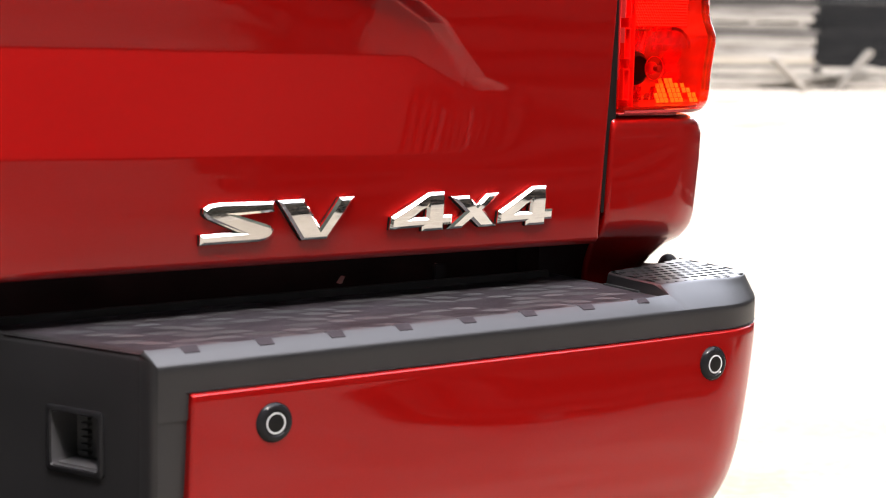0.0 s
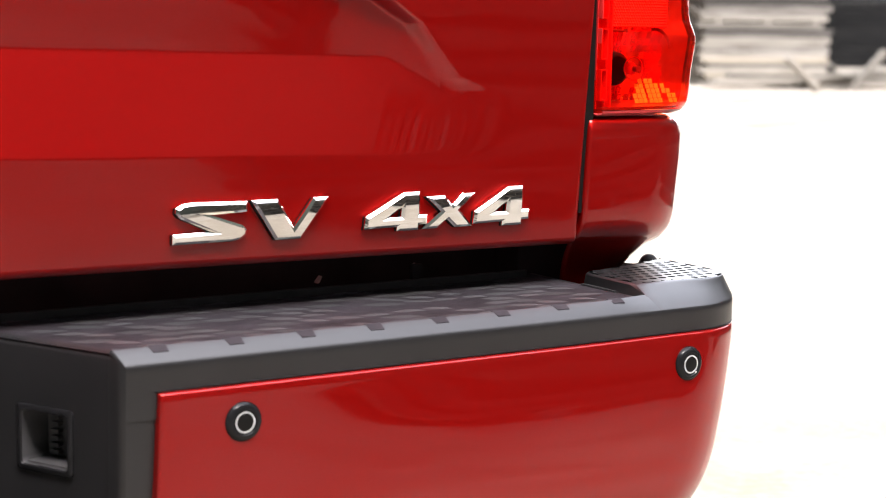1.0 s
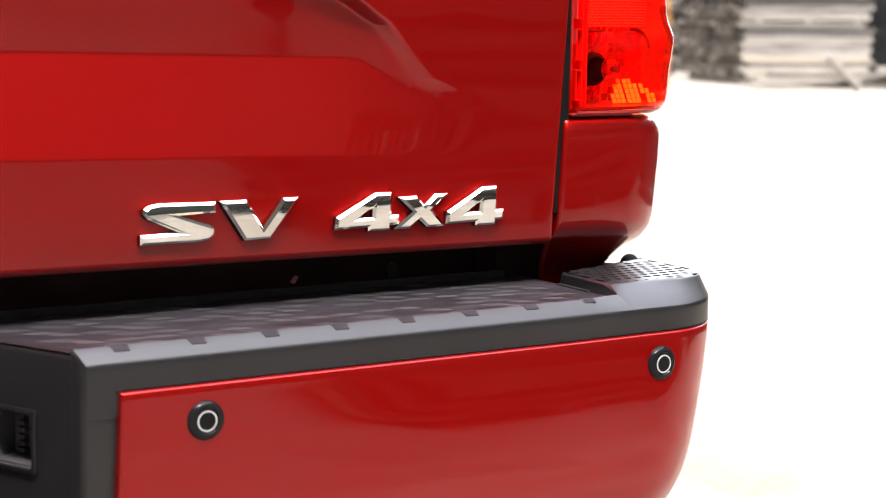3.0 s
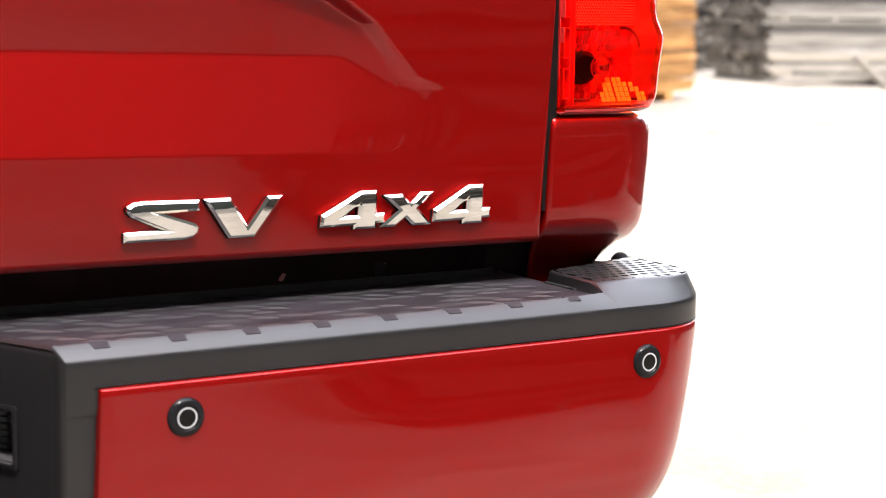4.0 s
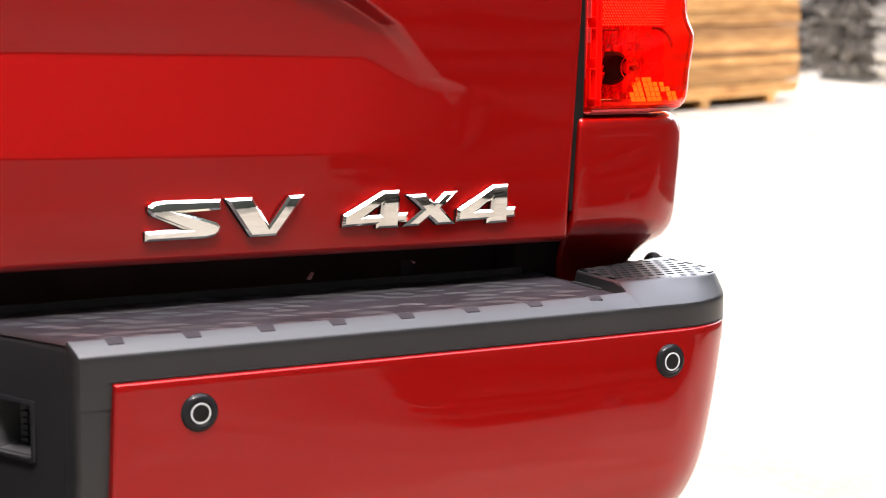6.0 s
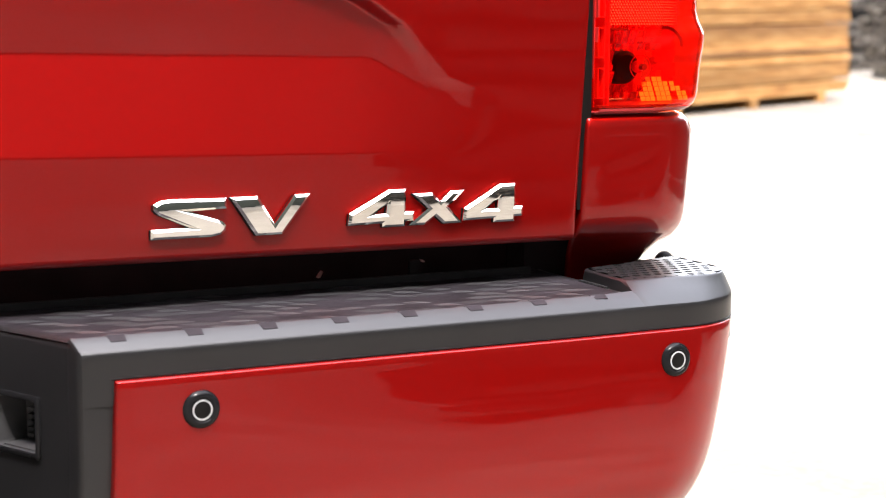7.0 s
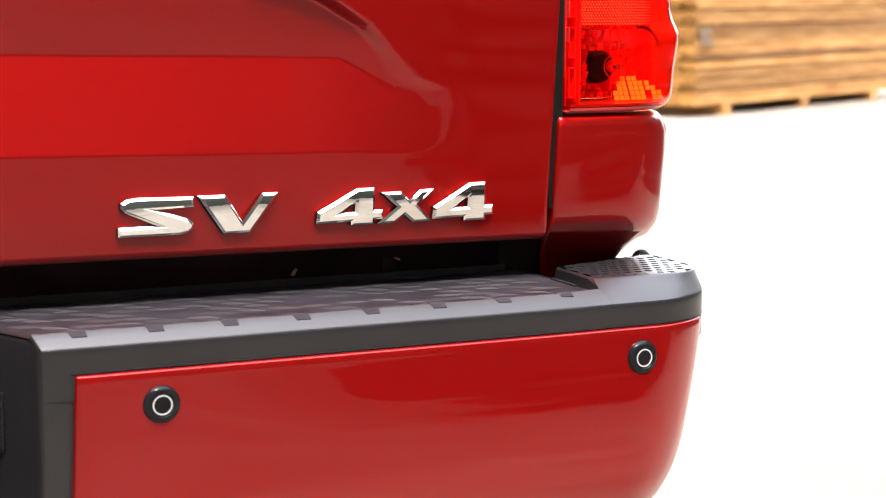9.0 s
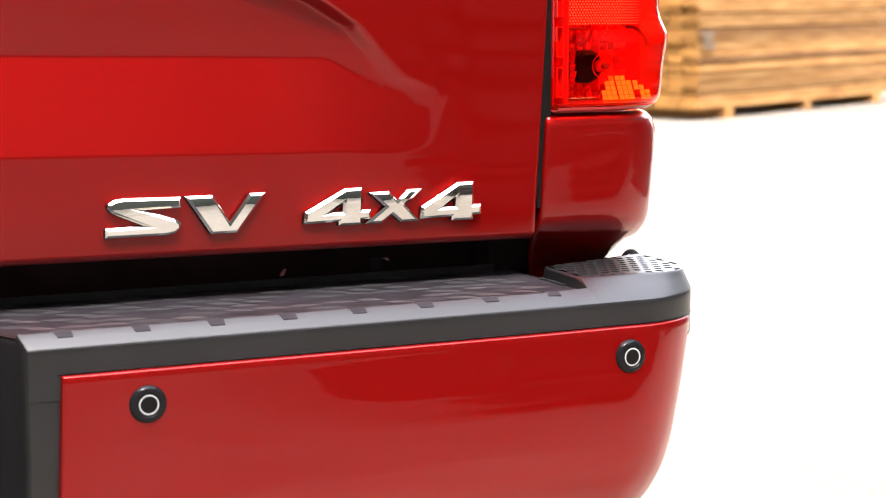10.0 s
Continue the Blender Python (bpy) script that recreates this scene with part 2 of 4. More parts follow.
tan_patch([(7.2, 9.9), (9.2, 10.1), (11.2, 11.2), (13.8, 12.0), (15.6, 12.0), (15.2, 13.4), (13.0, 13.7), (11.0, 12.9), (9.6, 11.6), (8.2, 10.8)], 6)
tan_patch([(8.2, 8.5), (10.2, 8.9), (11.8, 9.6), (10.6, 10.0), (9.0, 9.3)], 7)

# ---- the truck ----
truck = thing("pickup_truck", "red pickup truck seen at its tailgate and black step bumper", "pickup truck", (0, 0, 0))


def gate_crease(x):
    return 0.862 - 0.020 * abs(x)


def soft_max(a, b, k):
    return max(a, b) + k * math.log(1 + math.exp(-min(60, abs(a - b) / k)))


def soft_min(a, b, k):
    return -soft_max(-a, -b, k)


# right edge of the tailgate's recess: z, x at mid-slope, width of the slope
RECESS = [(0.862, 0.765, 0.170), (0.895, 0.757, 0.150), (0.912, 0.742, 0.085), (0.925, 0.722, 0.034), (0.953, 0.700, 0.022), (0.981, 0.676, 0.022), (1.004, 0.640, 0.024), (1.03, 0.585, 0.030), (1.06, 0.50, 0.04), (1.30, 0.30, 0.05)]


def gate_y(x, z):
    """Lower face, and above its crease the flush face with the recess sunk into it: a sloping band, then the upper face."""
    x = abs(x)
    zc = gate_crease(x)
    dz = z - zc
    yc = 0.0025 - (zc - 0.772) * 0.020
    if dz < -0.02:
        return yc - dz * 0.020
    flush = soft_min(-dz * 0.020, -dz * 0.030, 0.00015)
    up = soft_max(dz, 0.0, 0.0006 + 0.003 * smooth01((x - 0.66) / 0.10))
    k = 0.0003 + 0.0022 * smooth01((x - 0.66) / 0.09)
    sunk = 0.0512 - 0.10 * dz
    diagonal = 0.0585 - 0.30 * (x - 0.628) - 0.10 * dz + 1.2 * max(0.0, x - 0.712)
    h = soft_min(0.422 * up, soft_min(sunk, diagonal, 0.0008), k)
    h *= (0.62 - 0.10 * smooth01((x - 0.30) / 0.40)) * (1 - smooth01((x - 0.57) / 0.25))
    xe, w = lerp_rows(RECESS, z)
    return yc + flush + max(0.0, h) * (1 - smooth01((x - xe) / w + 0.5))


def gate_edge(z):
    return 0.898 + 0.042 * (min(z, 1.0) - 0.744)


def build_tailgate():
    zlo, zhi, r = 0.7415, 1.30, 0.006
    near = [0.0, 0.0006, 0.0015, 0.003, 0.0045, r]
    H = zhi - zlo
    zs = [d for d in near] + [r + (H - 2 * r) * i / 200 for i in range(1, 200)] + [H - d for d in reversed(near)]
    zs = sorted(set(zs) | {0.092 + 0.0011 * i for i in range(32)} | {0.130 + 0.0014 * i for i in range(100)} | {0.0012 * i for i in range(1, 12)})
    us = [d for d in near] + [r + (1.806 - 2 * r) * i / 260 for i in range(1, 260)] + [1.806 - d for d in reversed(near)]
    us = sorted(set(us) | {0.903 + e * (0.58 + 0.0026 * i) for i in range(95) for e in (1, -1)})

    def roll(d, r=r):
        return r - math.sqrt(max(0.0, r * r - (r - d) ** 2)) if d < r else 0.0
    rows = []
    for dz in zs:
        row = []
        for du in us:
            u = du / 0.903 - 1
            z0 = zlo + dz
            x = u * gate_edge(z0)
            z = z0 + 0.008 * (1 - abs(u)) * (1 - dz / H)
            y = gate_y(x, z) + roll(dz, 0.009) + roll(H - dz) + roll(min(du, 1.806 - du))
            row.append((x, y, z))
        ring = [(row[0][0], row[0][1] + 0.04, row[0][2])] + row + [(row[-1][0], row[-1][1] + 0.04, row[-1][2])]
        rows.append(ring)
    rows.insert(0, [(x, y + 0.04, z) for x, y, z in rows[0]])
    rows.append([(x, y + 0.04, z) for x, y, z in rows[-1]])
    return part("tailgate", loft(rows), PAINT, truck, "glossy red painted tailgate with a sculpted recess", 40)


tailgate = build_tailgate()


def letter(name, x0, x1, z0, z1, pts, faces=None):
    bm = bmesh.new()

    def at(u, v):
        x, z = x0 + (x1 - x0) * u, z0 + (z1 - z0) * v
        return (x, gate_y(x, z), z)
    vs = [bm.verts.new(at(u, v)) for u, v in pts]
    for f in faces or [range(len(pts))]:
        bm.faces.new([vs[i] for i in f])
    bmesh.ops.recalc_face_normals(bm, faces=bm.faces)
    if sum(f.normal.y for f in bm.faces) > 0:
        bmesh.ops.reverse_faces(bm, faces=bm.faces)
    top = list(bm.faces)
    out = bmesh.ops.extrude_face_region(bm, geom=top)
    new_faces = [g for g in out["geom"] if isinstance(g, bmesh.types.BMFace)]
    for v in {v for f in new_faces for v in f.verts}:
        v.co.y -= 0.0045
    bmesh.ops.delete(bm, geom=[f for f in top if f.is_valid], context='FACES_ONLY')
    bmesh.ops.inset_region(bm, faces=new_faces, thickness=0.0027, depth=0.0024, use_even_offset=True)
    for k in range(1, 12):
        geo = list(bm.verts) + list(bm.edges) + list(bm.faces)
        bmesh.ops.bisect_plane(bm, geom=geo, plane_co=(0, 0, z0 + (z1 - z0) * k / 12), plane_no=(0, 0, 1))
    for v in bm.verts:
        t = (v.co.z - z0) / (z1 - z0)
        v.co.y -= 0.0022 * min(t, 0.62) - 0.0065 * max(0.0, t - 0.62) ** 2
    me = bpy.data.meshes.new(name)
    bm.normal_update()
    bm.to_mesh(me)
    bm.free()
    ob = new(name, finish(me, CHROME, 20))
    ob.parent = tailgate
    # dark moulded base that shows as a thin edge round the chrome
    base = bmesh.new()
    vs = []
    for u, v in pts:
        x, y, z = at(u, v)
        vs.append(base.verts.new((x - 0.0005, y + 0.0004, z - 0.0006)))
    for f in faces or [range(len(pts))]:
        base.faces.new([vs[i] for i in f])
    bmesh.ops.recalc_face_normals(base, faces=base.faces)
    if sum(f.normal.y for f in base.faces) > 0:
        bmesh.ops.reverse_faces(base, faces=base.faces)
    out = bmesh.ops.extrude_face_region(base, geom=list(base.faces))
    for g in out["geom"]:
        if isinstance(g, bmesh.types.BMVert):
            g.co.y -= 0.0028
    part("letter_base", base, SENSOR_FACE, tailgate, "dark moulded base of the badge letter", 20)
    return tagged(ob, "chrome raised badge letter")


S_PTS = [(0, 0), (.80, 0), (.92, .04), (.99, .14), (1.0, .27), (.95, .38), (.50, .68), (1.0, .71), (1.0, .97), (.25, 1.0), (.12, .97), (.04, .88), (.03, .75), (.09, .63), (.50, .27), (0, .25)]
V_PTS = [(0, 1), (.34, 1), (.55, .28), (.80, 1), (1, 1), (.65, 0), (.32, 0)]
X_PTS = [(0, 0), (.30, 0), (.48, .24), (.63, 0), (.97, 0), (.70, .52), (1.0, 1), (.76, 1), (.56, .68), (.42, .97), (.07, .96), (.35, .50)]
FOUR_PTS = [(0, 0), (.02, .36), (.61, 1), (.87, 1), (.87, .34), (1, .33), (1, .05), (.87, .04), (.87, -.1), (.52, -.1), (.52, .02), (.39, .30), (.575, .30), (.585, .57)]
FOUR_FACES = [(0, 10, 12, 11), (0, 11, 1), (1, 11, 13, 2), (2, 13, 3), (3, 13, 12, 4), (12, 10, 7, 4), (10, 9, 8, 7), (4, 7, 6, 5)]
letter("letter_s", 0.4065, 0.4855, 0.7708, 0.8105, S_PTS)
letter("letter_v", 0.4895, 0.5765, 0.7693, 0.8097, V_PTS)
letter("digit_four", 0.619, 0.695, 0.7738, 0.8097, FOUR_PTS, FOUR_FACES)
letter("letter_x", 0.6885, 0.7545, 0.7706, 0.8055, X_PTS)
letter("digit_four", 0.7530, 0.826, 0.7726, 0.8104, FOUR_PTS, FOUR_FACES)

# bed sides: z, inner edge, outer edge, rear face y
BED = [(0.640, 0.913, 0.996, 0.050), (0.665, 0.913, 1.000, 0.049), (0.690, 0.912, 1.025, 0.047), (0.705, 0.910, 1.035, 0.043), (0.720, 0.907, 1.046, 0.036), (0.730, 0.9045, 1.053, 0.029), (0.738, 0.902, 1.059, 0.022), (0.743, 0.900, 1.067, 0.0155), (0.7455, 0.9005, 1.070, 0.0125),
       (0.750, 0.901, 1.072, 0.0088), (0.756, 0.902, 1.075, 0.0052), (0.762, 0.903, 1.077, 0.0028), (0.772, 0.904, 1.079, 0.0010), (0.79, 0.9045, 1.081, 0.0004), (0.83, 0.9065, 1.085, 0.0), (0.858, 0.908, 1.086, 0.0), (0.871, 0.909, 1.081, 0.001), (0.877, 0.910, 1.076, 0.004), (0.880, 0.912, 1.070, 0.010)]


def bed_row(z, s, back=1.75):
    xi, xo, y0 = lerp_rows(BED, z)
    r, ri = 0.085, 0.005
    pts = [(xi, y0 + 0.05) if z > 0.746 else (xi + 0.05, y0 + 0.03)]
    for i in range(5):
        a = math.pi / 2 * i / 4
        pts.append((xi + ri - ri * math.cos(a), y0 + ri - ri * math.sin(a)))
    for i in range(17):
        a = math.pi / 2 * i / 16
        pts.append((xo - r + r * math.sin(a), y0 + r - r * math.cos(a)))
    for y in (0.14, 0.35, 0.75, 1.2, back):
        pts.append((xo + 0.012 * smooth01((y - 0.1) / 0.4), y0 + y))
    # the lower crease falls a little as it turns the corner
    k = smooth01((0.83 - z) / 0.07)
    return [(s * x, y, z - 0.30 * k * min(max(y - y0 - 0.002, 0.0), 0.05)) for x, y in pts]


def build_bed_side(s):
    zs = [0.640, 0.665, 0.690, 0.698, 0.705, 0.712, 0.720, 0.725, 0.730, 0.734, 0.738, 0.741, 0.743, 0.7455, 0.750, 0.756, 0.762, 0.767, 0.772, 0.78, 0.79, 0.81, 0.83, 0.845, 0.858, 0.866, 0.871, 0.875, 0.877, 0.8795, 0.880]
    rows = [bed_row(z, s) for z in zs]
    last = rows[-1]
    rows.append([(x - s * 0.004 if i > 5 else x, y + 0.012, z) for i, (x, y, z) in enumerate(last)])
    ob = part("bed_side", loft(rows), PAINT, truck, "red painted rear corner panel of the bed", 40)
    # upper side wall and rear pillar behind the lamp
    bm = loft([[(s * 0.918, 0.05, z), (s * 0.918, 0.16, z), (s * 1.070, 0.24, z), (s * 1.085, 1.75, z), (s * 0.90, 1.75, z), (s * 0.90, 0.05, z)] for z in (0.901, 1.10, 1.30, 1.315)], closed=True, caps=True)
    part("bed_rail", bm, PAINT, truck, "", 30)
    part("gate_jamb", boxed(*sorted((s * 0.900, s * 0.9165)), 0.0056, 0.06, 0.776, 1.30), SENSOR_FACE, truck)
    part("gate_jamb", boxed(*sorted((s * 0.900, s * 0.9165)), 0.017, 0.06, 0.750, 0.776), SENSOR_FACE, truck)
    return ob


for s in (1, -1):
    build_bed_side(s)

# tail lamps: z, outer edge
LAMP = [(0.886, 1.071), (0.890, 1.079), (0.896, 1.083), (0.905, 1.085), (0.93, 1.087), (0.962, 1.0925), (0.968, 1.0925), (0.975, 1.089), (0.985, 1.0835), (0.995, 1.081), (1.02, 1.080), (1.10, 1.077), (1.20, 1.072), (1.25, 1.068)]


def lamp_row(z, s):
    xo = lerp_rows(LAMP, z)[0]
    xi = 0.9185 + 0.02 * (z - 0.886)
    y0, r = -0.006, 0.075
    pts = [(xi, y0 + 0.06), (xi, y0 + 0.004), (xi + 0.0015, y0 + 0.001), (xi + 0.004, y0)]
    pts += [(xi + 0.004 + (xo - r - xi - 0.004) * i / 4, y0) for i in range(1, 4)]
    for i in range(15):
        a = math.pi / 2 * i / 14
        pts.append((xo - r + r * math.sin(a), y0 + r - r * math.cos(a)))
    pts += [(xo + 0.003, y0 + 0.13), (xo + 0.005, y0 + 0.22)]
    return [(s * x, y, z) for x, y in pts]


def build_lamp(s):
    lamp = tagged(new("tail_lamp"), "red tail lamp with a clear moulded lens")
    lamp.parent = truck
    zs = [0.886, 0.888, 0.890, 0.893, 0.896, 0.90, 0.905, 0.915, 0.93, 0.945, 0.955, 0.962, 0.966, 0.968, 0.971, 0.975, 0.980, 0.985, 0.990, 0.995, 1.005, 1.02, 1.06, 1.10, 1.15, 1.20, 1.25]
    rows = [lamp_row(z, s) for z in zs]
    under = [(x, max(y, 0.0) + 0.006, z - 0.003) for x, y, z in rows[0]]
    bm = loft([under] + rows)
    ob = part("lens", bm, LENS, lamp, "glossy transparent red plastic lens", 35)
    ob.visible_shadow = False
    # opaque lip round the foot of the lens
    lip = [lamp_row(z, s) for z in (0.886, 0.8885)]
    low = [(x - s * 0.002, y + 0.002, 0.8838) for x, y, z in lip[0]]
    part("lens_lip", loft([low, [(x + s * 0.0004, y - 0.0004, 0.8852) for x, y, z in lip[0]], [(x + s * 0.0004, y - 0.0004, 0.8880) for x, y, z in lip[1]]]), RED_PLASTIC, lamp, "dark red moulded lip of the lens", 35)
    # white inner housing behind the lens
    hz = (0.892, 0.93, 0.96, 0.985, 1.05, 1.12, 1.25)
    back = loft([[(s * 0.922, 0.010, z), (s * 0.946, 0.094, z), (s * 1.03, 0.100, z), (s * (lerp_rows(LAMP, z)[0] - 0.010), 0.150, z), (s * (lerp_rows(LAMP, z)[0] + 0.001), 0.20, z)] for z in hz])
    part("housing", back, LAMP_WHITE, lamp)
    foot = [(x - s * (0.004 if abs(x) > 1.0 else -0.002), y + 0.004, 0.0) for x, y, z in lamp_row(0.888, s)]
    part("housing_floor", loft([[(x, y, 0.8885) for x, y, z in foot], [(x, y, 0.8915) for x, y, z in foot]], closed=True, caps=True), RED_PLASTIC, lamp)
    part("lamp_trim", boxed(*sorted((s * 0.9195, s * 1.005)), 0.004, 0.05, 0.8815, 0.8855, 0.001), RED_PLASTIC, lamp)
    # short shelf between the bulb chamber and the reflex field
    part("divider", boxed(*sorted((s * 0.940, s * 0.966)), 0.010, 0.06, 0.9735, 0.9760, 0.0006), RED_PLASTIC, lamp)
    # stepped reflector: rows of upward tilted facets
    bm = bmesh.new()
    rnd = random.Random(21)
    for j in range(46):
        for i in range(14):
            x, z = 0.948 + i * 0.0098, 0.8945 + j * 0.0078
            if z > 1.245 or x + 0.0098 > lerp_rows(LAMP, z)[0] - 0.010 or math.hypot(x + 0.005 - 1.0, z + 0.004 - 0.930) < 0.024:
                continue
            turn, tilt, y = rnd.uniform(0.002, 0.005), rnd.uniform(0.0012, 0.0036), 0.050 + 0.30 * min(0.10, math.hypot(x - 1.0, (z - 0.93) * 0.5) * 0.4) + 0.0012 * ((i * 3 + j) % 3) + 0.0035 * max(0, i - 7)
            vs = [bm.verts.new((s * px, py, pz)) for px, py, pz in ((x, y + tilt, z), (x + 0.0098, y + turn + tilt, z), (x + 0.0098, y + turn, z + 0.0078), (x, y, z + 0.0078))]
            bm.faces.new(vs)
    tagged(part("reflector", bm, LAMP_FACET, lamp, "bright faceted reflector", 0), kind="stuff")
    # translucent sheet added inside the lens to brighten the lamp's outer side
    wall = [[(s * (lerp_rows(LAMP, z)[0] - 0.004), y, z) for y in (0.050, 0.10, 0.15, 0.20)] for z in zs[3:]]
    part("side_fill", loft(wall), SIDE_FILL, lamp, "translucent red sheet added inside the lens side to brighten it", 40)
    # reflex field: small raised prisms
    bm = bmesh.new()
    for i in range(40):
        for j in range(80):
            x, z = 0.944 + i * 0.0036 + (j % 2) * 0.0018, 0.9800 + j * 0.0031
            if x > lerp_rows(LAMP, z)[0] - 0.007:
                continue
            y0 = 0.022 + 0.035 * max(0.0, (x - 1.01) / 0.05) ** 2
            a, b, c, d, e = [bm.verts.new((s * (x + dx), y0 + dy, z + dz)) for dx, dy, dz in ((-.0018, 0, 0), (0, 0, -.0031), (.0018, 0, 0), (0, .0014, .0031), (0, -.0014, -.0008))]
            for f in ((a, b, e), (b, c, e), (c, d, e), (d, a, e)):
                bm.faces.new(f)
    tagged(part("reflex_field", bm, LAMP_WHITE, lamp, "", 0), kind="stuff")
    # column of framed windows along the inner edge
    for k in range(7):
        z0 = 0.899 + k * 0.0445
        bm = bmesh.new()
        for a in ((0, 0.0014, 0, 0.034), (0.0076, 0.009, 0, 0.034), (0.0014, 0.0076, 0, 0.0014), (0.0014, 0.0076, 0.0326, 0.034)):
            box(bm, *sorted((s * (0.9200 + a[0]), s * (0.9200 + a[1]))), -0.001, 0.006, z0 + a[2], z0 + a[3])
        part("window_frame", bm, LAMP_WHITE, lamp, "", 0)
    part("window_backing", boxed(*sorted((s * 0.9192, s * 0.933)), 0.0065, 0.050, 0.889, 1.24), LAMP_RED, lamp, "deep red inner strip")
    part("inner_rib", boxed(*sorted((s * 0.9335, s * 0.9350)), -0.001, 0.060, 0.891, 1.24), LAMP_WHITE, lamp)
    part("dark_rib", boxed(*sorted((s * 0.9352, s * 0.9440)), 0.040, 0.075, 0.8935, 0.9710), RED_PLASTIC, lamp)
    # bulb socket, bulb and its clear bowl
    bm = lathe([(0.0, 0.003), (0.0095, 0.003), (0.0125, 0.006), (0.0135, 0.010), (0.0135, 0.022), (0.0, 0.022)], 24)
    bmesh.ops.transform(bm, matrix=Matrix.Translation((s * 1.000, 0.062, 0.9300)) @ Matrix.Rotation(radians(22.5), 4, (0, 1, 0)) @ Matrix.Scale(1.5, 4), verts=bm.verts)
    part("bulb_socket", bm, LAMP_DARK, lamp, "dark round bulb socket", 20)
    bm = bmesh.new()
    bmesh.ops.create_uvsphere(bm, u_segments=18, v_segments=12, radius=0.0075)
    bmesh.ops.transform(bm, matrix=Matrix.Translation((s * 1.006, 0.052, 0.931)), verts=bm.verts)
    part("bulb", bm, LAMP_WHITE, lamp, "small round bulb")
    bm = lathe([(0.0035, -0.003), (0.0035, 0.004), (0.0, 0.004)], 12)
    bmesh.ops.transform(bm, matrix=Matrix.Translation((s * 1.006, 0.041, 0.931)), verts=bm.verts)
    part("bulb_tip", bm, RED_PLASTIC, lamp)
    bm = lathe([(0.0132, 0.002), (0.0138, 0.002), (0.0138, 0.004), (0.0132, 0.004)], 28)
    bmesh.ops.delete(bm, geom=[f for f in bm.faces if len(f.verts) > 4], context='FACES_ONLY')
    bmesh.ops.transform(bm, matrix=Matrix.Translation((s * 1.006, 0.044, 0.931)), verts=bm.verts)
    part("bowl_rim", bm, LAMP_WHITE, lamp)
    # amber facets at the bottom of the chamber, in an arch
    bm = bmesh.new()
    for i in range(9):
        for j in range(5):
            x, z = 1.001 + i * 0.0074, 0.8925 + j * 0.0054
            if j >= (2, 4, 5, 5, 5, 4, 4, 3, 2)[i] or (i, j) in ((6, 0), (6, 1)):
                continue
            y = 0.036 + j * 0.003 + 0.001 * (i % 3)
            vs = [bm.verts.new((s * px, py, pz)) for px, py, pz in ((x, y, z), (x + 0.0070, y + 0.0015, z), (x + 0.0070, y + 0.0035, z + 0.0051), (x, y + 0.002, z + 0.0051))]
            bm.faces.new(vs)
    part("amber_reflector", bm, AMBER, lamp, "amber faceted turn signal reflector", 0)
    # dark moulded fold beside the bulb
    bm = bmesh.new()
    bmesh.ops.create_uvsphere(bm, u_segments=16, v_segments=10, radius=1.0)
    bmesh.ops.transform(bm, matrix=Matrix.Translation((s * 1.046, 0.080, 0.934)) @ Matrix.Rotation(radians(s * 25), 4, 'Y') @ Matrix.Diagonal((0.0045, 0.003, 0.011, 1)), verts=bm.verts)
    part("moulded_fold", bm, RED_PLASTIC, lamp)
    # curved rib of the upper chamber and a dark fold at the side
    bm = bmesh.new()
    for k in range(10):
        a0, a1 = radians(5 + 9.5 * k), radians(5 + 9.5 * (k + 1))
        quad = []
        for a, r in ((a0, 0.026), (a1, 0.026), (a1, 0.0225), (a0, 0.0225)):
            quad.append(bm.verts.new((s * (1.051 + r * math.cos(a)), 0.066, 0.951 + r * math.sin(a))))
        bm.faces.new(quad)
    part("curved_rib", bm, RED_PLASTIC, lamp, "", 0)
    return lamp


for s in (1, -1):
    build_lamp(s)


# ---- bumper ----
def front_y(x):
    """Rear face of the bumper in plan."""
    x = abs(x)
    return -0.139 + 0.003 * smooth01((x - 0.80) / 0.15)


END = 1.062
CORNER = 0.106


def plan(off, z, s, x0):
    """A run along the bumper's face at the inset off: straight, round the corner, forward along the side."""
    r = CORNER
    pts = []
    for i in range(33):
        x = x0 + (END - r - x0) * i / 32
        pts.append((x, front_y(x) + off))
    for i in range(1, 11):
        a = math.pi / 2 * i / 10
        rr = r - off
        pts.append((END - r + rr * math.sin(a), front_y(END - r) + r - rr * math.cos(a)))
    for y in (0.0, 0.08, 0.20, 0.36):
        pts.append((END - off, y))
    return [(s * x, y, z) for x, y in pts]


NOTCH = [0.336 + 0.0743 * i for i in range(8)]


